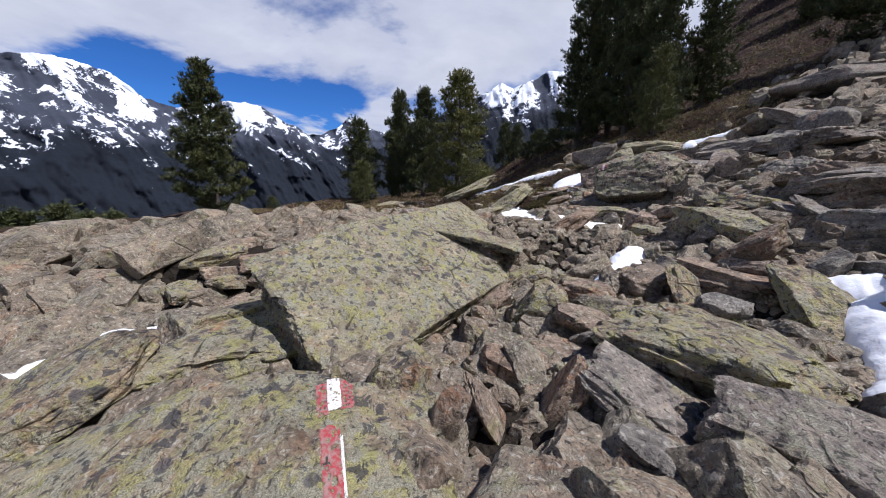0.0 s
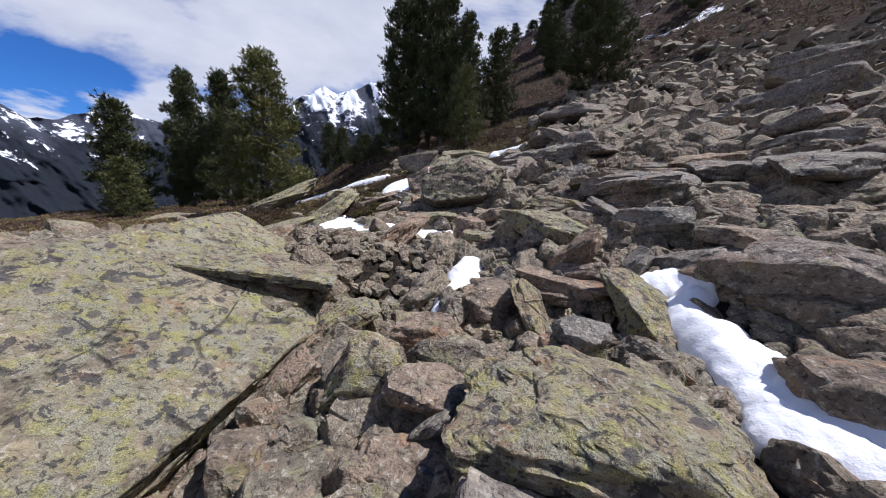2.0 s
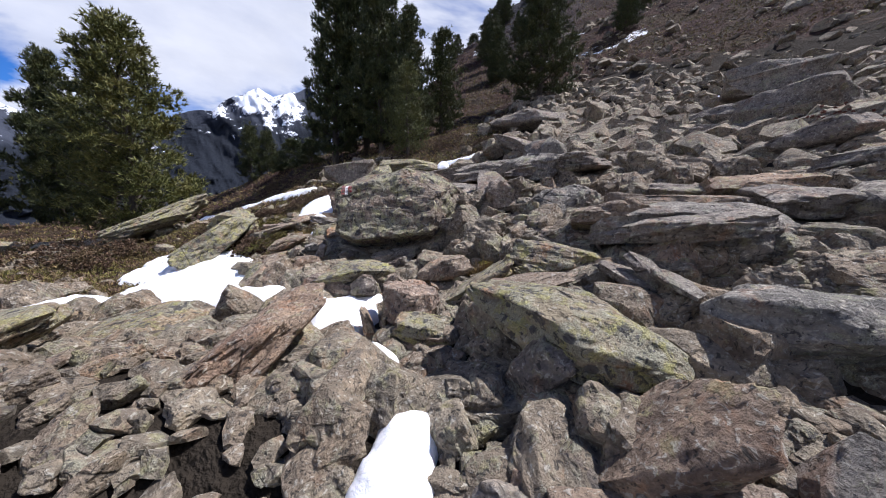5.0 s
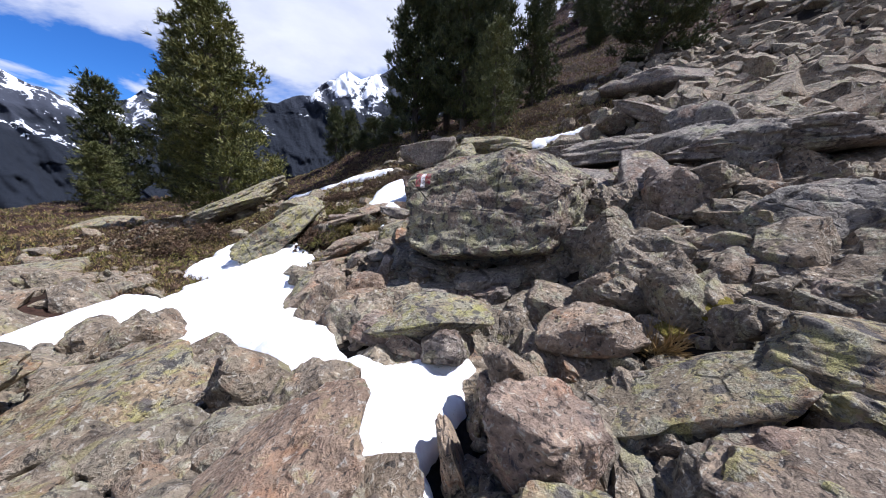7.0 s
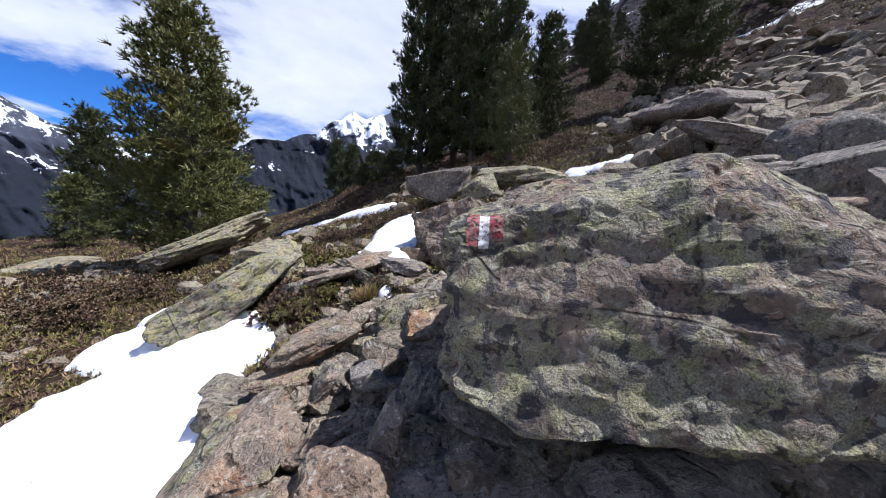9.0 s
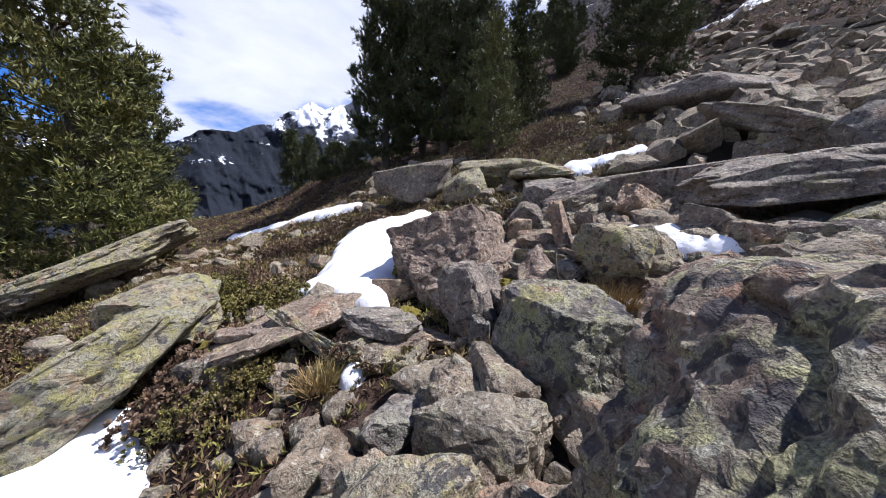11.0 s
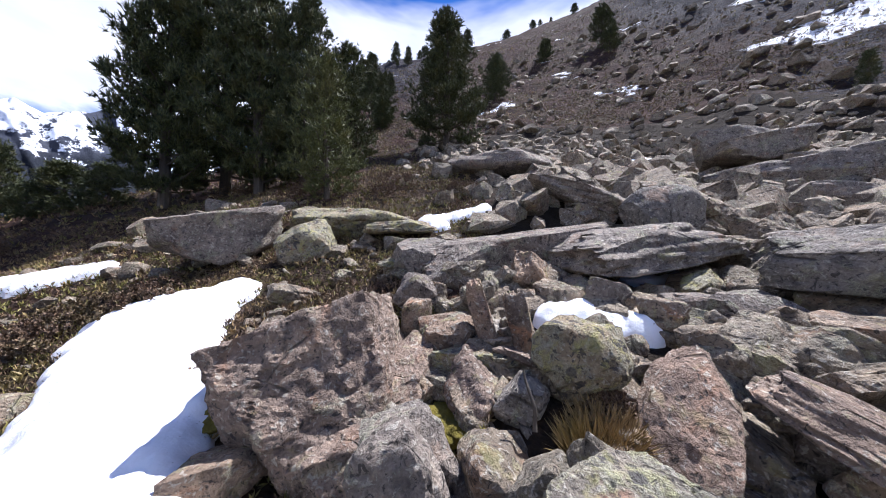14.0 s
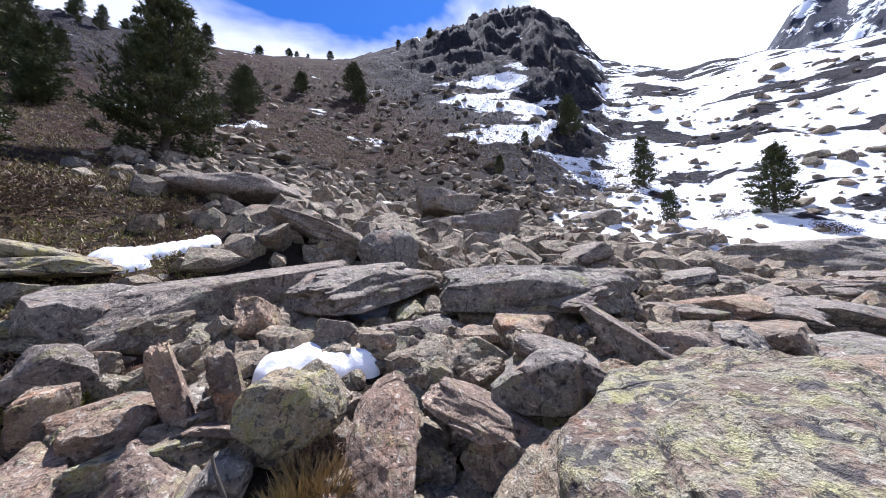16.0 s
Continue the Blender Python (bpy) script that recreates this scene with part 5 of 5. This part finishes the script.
    plant(3, 149.03, 38.41, 4.16, 319, "tiny pine on the skyline", 1.20)
    plant(3, 148.23, 35.25, 2.55, 26, "tiny pine on the skyline", 1.20)
    plant(3, 146.95, 30.38, 1.91, 93, "tiny pine on the skyline", 1.20)
    plant(3, 144.11, 20.66, 4.06, 160, "tiny pine on the skyline", 1.20)
    plant(3, 146.97, -3.30, 1.46, 227, "tiny pine on the skyline", 1.20)
    plant(3, 144.82, -9.79, 3.51, 294, "tiny pine on the skyline", 1.20)
    plant(3, 149.29, -26.33, 5.27, 1, "tiny pine on the skyline", 1.20)
    plant(2, 80.00, 73.35, 2.96, 68, "dark pine in the wood on the upper slope", 1.20)
    plant(2, 80.55, 67.92, 2.16, 135, "dark pine in the wood on the upper slope", 1.20)
    plant(2, 94.70, 73.61, 2.00, 202, "dark pine in the wood on the upper slope", 1.20)
    plant(2, 54.68, 52.86, 8.04, 269, "dark pine in the wood on the upper slope", 1.20)
    plant(2, 109.87, 59.31, 12.42, 336, "dark pine in the wood on the upper slope", 1.20)
    plant(2, 125.14, 60.41, 8.86, 43, "dark pine in the wood on the upper slope", 1.20)
    plant(2, -56.47, 36.30, 13.78, 110, "pine beyond the edge of the block field", 1.20)
    plant(2, -53.63, 38.60, 12.74, 177, "pine beyond the edge of the block field", 1.30)
    plant(2, -51.79, 41.95, 12.78, 244, "pine beyond the edge of the block field", 1.20)
    plant(2, -44.92, 39.15, 8.99, 311, "pine beyond the edge of the block field", 1.30)
    plant(2, -43.35, 41.30, 9.02, 18, "pine beyond the edge of the block field", 1.20)
    plant(2, -37.50, 40.38, 3.58, 85, "pine beyond the edge of the block field", 1.10)
    plant(3, -19.53, 35.30, 1.66, 152, "low pine beyond the edge of the block field", 1.30)
    plant(3, -17.24, 37.35, 0.65, 219, "low pine beyond the edge of the block field", 1.30)
    rng = random.Random(12)
    for k in range(34):
        deg, r = rng.uniform(41, 66), rng.uniform(70, 156) if k % 2 else rng.uniform(138, 158)
        if r < 125 and deg > 58:
            continue
        plant(2 if k % 3 else 3, HUB[0] + r * math.sin(radians(deg)), HUB[1] + r * math.cos(radians(deg)), rng.uniform(4.5, 9) * (0.7 if r > 136 else 1.0), k * 71, "dark pine in the wood under the upper skyline", rng.uniform(1.0, 1.4))
pines()


# ---- snow ----
def snow_patch(lobes, label, seed):
    """Old snow with a rounded rim that thins out between the stones."""
    xs, ys, rs = zip(*lobes)
    pad = max(rs) * 1.4
    x0, x1, y0, y1 = min(xs) - pad, max(xs) + pad, min(ys) - pad, max(ys) + pad
    step = min(0.07, max(0.022, (x1 - x0 + y1 - y0) / 220))
    nx, ny = int((x1 - x0) / step) + 2, int((y1 - y0) / step) + 2
    X, Y = np.meshgrid(x0 + np.arange(nx) * step, y0 + np.arange(ny) * step, indexing="ij")
    f = lobe_field(lobes, X, Y)
    wob = np.array([[noise.fractal(Vector((a * 3.2, b * 3.2, seed)), 0.8, 2.1, 4) for b in Y[0]] for a in X[:, 0]])
    f = f + wob * 0.11 - 0.36
    rise = np.sqrt(np.clip(f + 0.04, 0, 1.0)) * 0.17 * min(1.0, 0.3 + max(rs) / 0.3) + wob * 0.03
    Z = ground_z(X, Y) + rise + np.minimum(f + 0.04, 0) * 1.2 + 0.04
    keep = f > -0.14
    idx = -np.ones(X.shape, int)
    verts, faces = [], []
    def vid(i, j):
        if idx[i, j] < 0:
            idx[i, j] = len(verts)
            verts.append((X[i, j], Y[i, j], Z[i, j]))
        return int(idx[i, j])
    for i in range(nx - 1):
        for j in range(ny - 1):
            if keep[i:i + 2, j:j + 2].any():
                faces.append((vid(i, j), vid(i + 1, j), vid(i + 1, j + 1), vid(i, j + 1)))
    ob = mesh_object("snow_patch", verts, faces, SNOW)
    return tagged(ob, label, "snow", "snow patches between the blocks")


for k, lobes in enumerate(SNOW_PATCHES):
    snow_patch(lobes, "melting old snow patch with a rounded rim between rocks", k)


# ---- plants between the stones ----
def blades(centres, aims, per, length, width, spread, seed):
    """Many small pointed leaves round the given points, as arrays."""
    g = np.random.default_rng(seed)
    n = len(centres)
    d = g.normal(size=(n, per, 3)) * spread + aims[:, None, :]
    d /= np.linalg.norm(d, axis=-1, keepdims=True) + 1e-9
    w = np.cross(d, g.normal(size=(n, per, 3)))
    w /= np.linalg.norm(w, axis=-1, keepdims=True) + 1e-9
    ln = length * g.uniform(0.6, 1.3, (n, per, 1))
    c = np.repeat(centres[:, None, :], per, 1)
    v = np.stack([c, c + d * ln * 0.5 + w * width, c + d * ln, c + d * ln * 0.5 - w * width], 2).reshape(-1, 3)
    return v, np.arange(len(v)).reshape(-1, 4)


MOSS, moss_nt, moss_b = material("moss", 0.95)
moss_pos = position(moss_nt)
moss_nt.links.new(mix_node(moss_nt, noise_node(moss_nt, moss_pos, 18, 5, 0.7), rgb(0.05, 0.045, 0.01), rgb(0.32, 0.26, 0.045)), moss_b.inputs["Base Color"])
bump_to(moss_nt, moss_b, noise_node(moss_nt, moss_pos, 90, 4, 0.7), 1.0, 0.03)


def shrub(x, y, r, look_of):
    """A low mound of dwarf shrub: crooked twigs and small leaves."""
    seed = int(x * 100 + y * 37) & 1023
    rng = random.Random(seed)
    root = new("dwarf_shrub")
    root.matrix_basis = pose(x, y, gz(x, y))
    bm = bmesh.new()
    tips, ways = [], []
    for k in range(36):
        a, reach = rng.uniform(0, 6.3), r * rng.uniform(0.2, 1.05)
        p, q = Vector((math.cos(a) * reach * 0.4, math.sin(a) * reach * 0.4, -0.04)), Vector((math.cos(a) * reach, math.sin(a) * reach, r * rng.uniform(0.2, 0.55) * (1.2 - reach / r * 0.6) + gz(x + math.cos(a) * reach, y + math.sin(a) * reach) - gz(x, y) + 0.05))
        m = p.lerp(q, 0.5) + Vector((rng.gauss(0, 0.05), rng.gauss(0, 0.05), 0.05))
        last = None
        for u, s in ((p, 0.007), (m, 0.005), (q, 0.002)):
            ring = [bm.verts.new(u + Vector((math.cos(t) * s, math.sin(t) * s, 0))) for t in (0, 2.1, 4.2)]
            if last:
                for i in range(3):
                    bm.faces.new((last[i], last[(i + 1) % 3], ring[(i + 1) % 3], ring[i]))
            last = ring
        for j in range(9):
            c = m.lerp(q, rng.uniform(0.0, 1.15)) + Vector((rng.gauss(0, r * 0.12), rng.gauss(0, r * 0.12), rng.gauss(0, r * 0.07)))
            tips.append(c[:])
            ways.append((rng.gauss(0, 0.5), rng.gauss(0, 0.5), 1))
    bm_object("woody_stem", bm, BARK, root)
    mat = {"green": SHRUB, "dry": HEATH, "red": RED_HEATH}[look_of]
    v, f = blades(np.array(tips), np.array(ways), 20 if r < 0.6 else 30, 0.026 if r < 0.5 else 0.045, 0.0065 if r < 0.5 else 0.012, 0.95, seed)
    leaf = mesh_object("foliage", v.tolist(), f.tolist(), mat, False)
    leaf.parent = root
    tagged(root, {"green": "low green dwarf shrub growing between rocks", "dry": "low brown half-dry dwarf shrub on the slope", "red": "low reddish dwarf shrub among grey blocks"}[look_of], "shrub", "dwarf shrubs")


def grass_tuft(x, y, r):
    seed = int(x * 91 + y * 53) & 1023
    g = np.random.default_rng(seed)
    n = 170
    a, q = g.uniform(0, 6.3, n), r * np.sqrt(g.uniform(0, 1, n)) * 0.8
    px, py = x + np.cos(a) * q, y + np.sin(a) * q
    c = np.stack([px, py, ground_z(px, py) + 0.02], -1)
    v, f = blades(c, np.stack([np.cos(a) * 0.5, np.sin(a) * 0.5, 0.9 + 0 * a], -1), 3, 0.16, 0.004, 0.35, seed)
    tagged(mesh_object("grass_tuft", v.tolist(), f.tolist(), GRASS, False), "tuft of dry straw-coloured grass between rocks", "grass", "grass tufts", "stuff")


def moss_cushion(x, y, r):
    bm = bmesh.new()
    bmesh.ops.create_icosphere(bm, subdivisions=4, radius=1.0)
    for v in bm.verts:
        k = 1 + 0.35 * noise.fractal(v.co * 2.2 + Vector((x, y, 0)), 0.8, 2.1, 4)
        v.co = Vector((v.co.x * r * k, v.co.y * r * k, v.co.z * r * 0.42 * k))
    for f in bm.faces:
        f.smooth = True
    ob = bm_object("moss_cushion", bm, MOSS)
    ob.matrix_basis = pose(x, y, gz(x, y) + 0.06)
    tagged(ob, "yellow-green moss cushion between rocks", "moss", "moss cushions")


def dead_stick(a, b):
    cu = bpy.data.curves.new("dead_stick", "CURVE")
    cu.dimensions, cu.bevel_depth, cu.bevel_resolution = "3D", 0.013, 2
    sp = cu.splines.new("POLY")
    sp.points.add(7)
    for k, p in enumerate(sp.points):
        u = k / 7
        q = Vector(a).lerp(Vector(b), u) + Vector((math.sin(u * 9) * 0.015, math.cos(u * 7) * 0.015, 0))
        p.co, p.radius = (*q, 1), 1.1 - 0.6 * u
    cu.materials.append(BARK)
    tagged(new("dead_stick", cu), "bleached dead stick lying among the rocks", "stick")


def heath_carpet(mat, share, seed, name, label):
    """Brown heath that covers the upper slope."""
    g = np.random.default_rng(seed)
    pts, aims = [], []
    for rmin, rmax, n in ((2.5, 9, int(9000 * share)), (9, 20, int(12000 * share)), (20, 48, int(14000 * share)), (48, 110, int(9000 * share))):
        r, a = np.sqrt(g.uniform(rmin ** 2, rmax ** 2, n * 3)), g.uniform(-0.9, 2.4, n * 3)
        x, y = HUB[0] + r * np.sin(a), HUB[1] + r * np.cos(a)
        h = heath_cover(x, y)[0]
        lumpy = lump(x, y, 0.7, 2.2 + seed) + lump(x, y, 2.1, 0.4 + seed) + g.normal(0, 0.35, n * 3)
        keep = (h > 0.55) & (lumpy > -0.25)
        x, y, r = x[keep][:n], y[keep][:n], r[keep][:n]
        up = np.abs(lump(x, y, 0.7, 2.2)) * 0.10
        pts.append((np.stack([x, y, ground_z(x, y) + up * g.uniform(0, 1, len(x))], -1), rmin))
    vs, fs, total = [], [], 0
    for c, rmin in pts:
        big = {2.5: 1.0, 9: 1.5, 20: 2.4, 48: 4.5}[rmin]
        v, f = blades(c, np.tile((0, 0, 1.0), (len(c), 1)), 7, 0.075 * big, 0.008 * big, 0.8, 5 + int(rmin))
        vs.append(v)
        fs.append(f + total)
        total += len(v)
    ob = mesh_object(name, np.concatenate(vs).tolist(), np.concatenate(fs).tolist(), mat, False)
    tagged(ob, label, name.replace("_", " "), kind="stuff")


heath_carpet(HEATH, 0.8, 11, "heath", "brown dry heath and low twigs covering the upper slope")
heath_carpet(SHRUB, 0.55, 4, "low_scrub", "low green and yellow scrub growing through the heath")
heath_carpet(GRASS, 0.25, 7, "dry_grass", "straw-coloured dry grass growing through the heath")
shrub(3.65, 13.23, 0.61, "green")
shrub(3.11, 15.09, 0.53, "green")
shrub(3.04, 13.75, 0.34, "dry")
shrub(3.56, 11.47, 0.23, "green")
shrub(4.66, 10.97, 0.22, "green")
shrub(2.92, 12.33, 0.25, "dry")
shrub(10.18, 9.47, 0.23, "green")
shrub(6.34, 9.96, 0.14, "dry")
shrub(6.29, 11.63, 0.22, "green")
shrub(3.32, 11.43, 0.46, "green")
shrub(2.81, 9.61, 0.16, "green")
shrub(0.57, 14.70, 0.65, "dry")
shrub(-0.05, 13.85, 0.63, "dry")
shrub(4.37, 11.05, 0.27, "dry")
shrub(3.22, 11.68, 0.50, "dry")
shrub(5.40, 6.31, 0.26, "dry")
shrub(6.27, 11.47, 0.22, "green")
shrub(6.98, 11.84, 0.23, "green")
shrub(9.90, 9.38, 0.28, "dry")
shrub(7.36, 2.25, 0.46, "dry")
shrub(13.45, 3.19, 1.06, "red")
shrub(-0.84, 14.88, 1.10, "dry")
shrub(18.47, -2.27, 1.10, "red")
shrub(7.37, 12.07, 0.20, "dry")
shrub(3.21, 15.41, 0.48, "dry")
shrub(5.42, 16.34, 0.70, "dry")
shrub(4.29, 16.78, 0.56, "dry")
shrub(2.61, 15.46, 0.45, "dry")
shrub(6.36, 16.29, 0.51, "dry")
shrub(11.31, 18.82, 0.85, "dry")
shrub(13.04, 13.91, 0.66, "dry")
shrub(7.01, 28.53, 1.10, "dry")
shrub(22.07, -19.72, 1.10, "dry")
shrub(27.38, -20.00, 1.10, "dry")
shrub(16.19, -19.55, 1.10, "dry")
shrub(15.72, 2.15, 0.80, "red")
shrub(13.62, 26.64, 1.10, "dry")
shrub(12.66, 16.21, 1.07, "dry")
grass_tuft(6.13, 10.00, 0.18)
grass_tuft(6.13, 10.00, 0.16)
grass_tuft(4.20, 6.20, 0.22)
grass_tuft(3.91, 6.42, 0.17)
grass_tuft(6.00, 10.07, 0.15)
grass_tuft(4.78, 10.16, 0.12)
grass_tuft(6.13, 9.89, 0.11)
grass_tuft(4.03, 10.97, 0.15)
grass_tuft(4.85, 5.98, 0.16)
moss_cushion(5.36, 5.97, 0.25)
moss_cushion(5.98, 10.89, 0.15)
moss_cushion(5.04, 11.54, 0.13)
moss_cushion(3.34, 12.14, 0.17)
moss_cushion(6.10, 11.01, 0.16)
moss_cushion(5.46, 12.58, 0.15)
moss_cushion(4.99, 5.97, 0.10)
moss_cushion(6.95, 8.54, 0.16)
moss_cushion(5.43, 12.49, 0.14)
dead_stick((5.90, 10.33, 0.99), (5.95, 10.42, 1.31))


# ---- painted trail marks ----
from mathutils.bvhtree import BVHTree


def paint(ob, start, way, x0, x1, y0, y1, mat):
    """A brushed bar of paint on a rock: its outline given as slopes to the side and upwards of a line from start along way."""
    m = ob.matrix_basis
    verts = [m @ v.co for v in ob.data.vertices]
    tree = BVHTree.FromPolygons(verts, [p.vertices[:] for p in ob.data.polygons])
    d = Vector(way).normalized()
    right = d.cross(Vector((0, 0, 1))).normalized()
    up = right.cross(d)
    nx, ny = 18, 40
    pts, faces, inv = {}, [], m.inverted()
    out = []
    for i in range(nx + 1):
        for j in range(ny + 1):
            u, w = i / nx, j / ny
            edge = noise.noise(Vector((u * 3, w * 7, x0 * 90))) * 0.10
            tangent = d + right * (x0 + (x1 - x0) * (u + edge * 0.8)) + up * (y0 + (y1 - y0) * (w + edge * 0.5))
            hit, normal, _, _ = tree.ray_cast(Vector(start), tangent.normalized())
            worn = noise.fractal(Vector((u * 6, w * 14, x0 * 50)), 0.8, 2.1, 4)
            if hit is not None and worn < (0.42 if mat == RED_PAINT else 0.7):
                pts[i, j] = len(out)
                out.append(inv @ (hit + normal * (0.004 if normal.dot(d) < 0 else -0.004)))
    for i in range(nx):
        for j in range(ny):
            q = [(i, j), (i + 1, j), (i + 1, j + 1), (i, j + 1)]
            if all(k in pts for k in q):
                faces.append([pts[k] for k in q])
    if faces:
        bar = mesh_object("paint_bar", [v[:] for v in out], faces, mat)
        bar.parent = ob
        bar["label"] = "weathered red paint bar" if mat == RED_PAINT else "weathered white paint bar"


paint(mark_boulder, (3.156, 6.993, 1.515), (0.552, 0.831, -0.071), -0.0560, -0.0167, -0.0533, 0.0467, RED_PAINT)
paint(mark_boulder, (3.156, 6.993, 1.515), (0.552, 0.831, -0.071), -0.0167, 0.0155, -0.0569, 0.0432, WHITE_PAINT)
paint(mark_boulder, (3.156, 6.993, 1.515), (0.552, 0.831, -0.071), 0.0155, 0.0583, -0.0301, 0.0503, RED_PAINT)
paint(painted_slab, (-0.552, -0.669, 1.145), (-0.267, 0.707, -0.654), -0.0453, -0.0166, 0.0258, 0.1044, RED_PAINT)
paint(painted_slab, (-0.552, -0.669, 1.145), (-0.267, 0.707, -0.654), -0.0166, 0.0181, 0.0334, 0.1120, WHITE_PAINT)
paint(painted_slab, (-0.552, -0.669, 1.145), (-0.267, 0.707, -0.654), 0.0181, 0.0514, 0.0289, 0.1044, RED_PAINT)
paint(painted_slab, (-0.552, -0.669, 1.145), (-0.267, 0.707, -0.654), -0.0408, 0.0091, -0.2053, -0.0044, RED_PAINT)
paint(painted_slab, (-0.552, -0.669, 1.145), (-0.267, 0.707, -0.654), 0.0076, 0.0151, -0.1676, -0.0316, WHITE_PAINT)
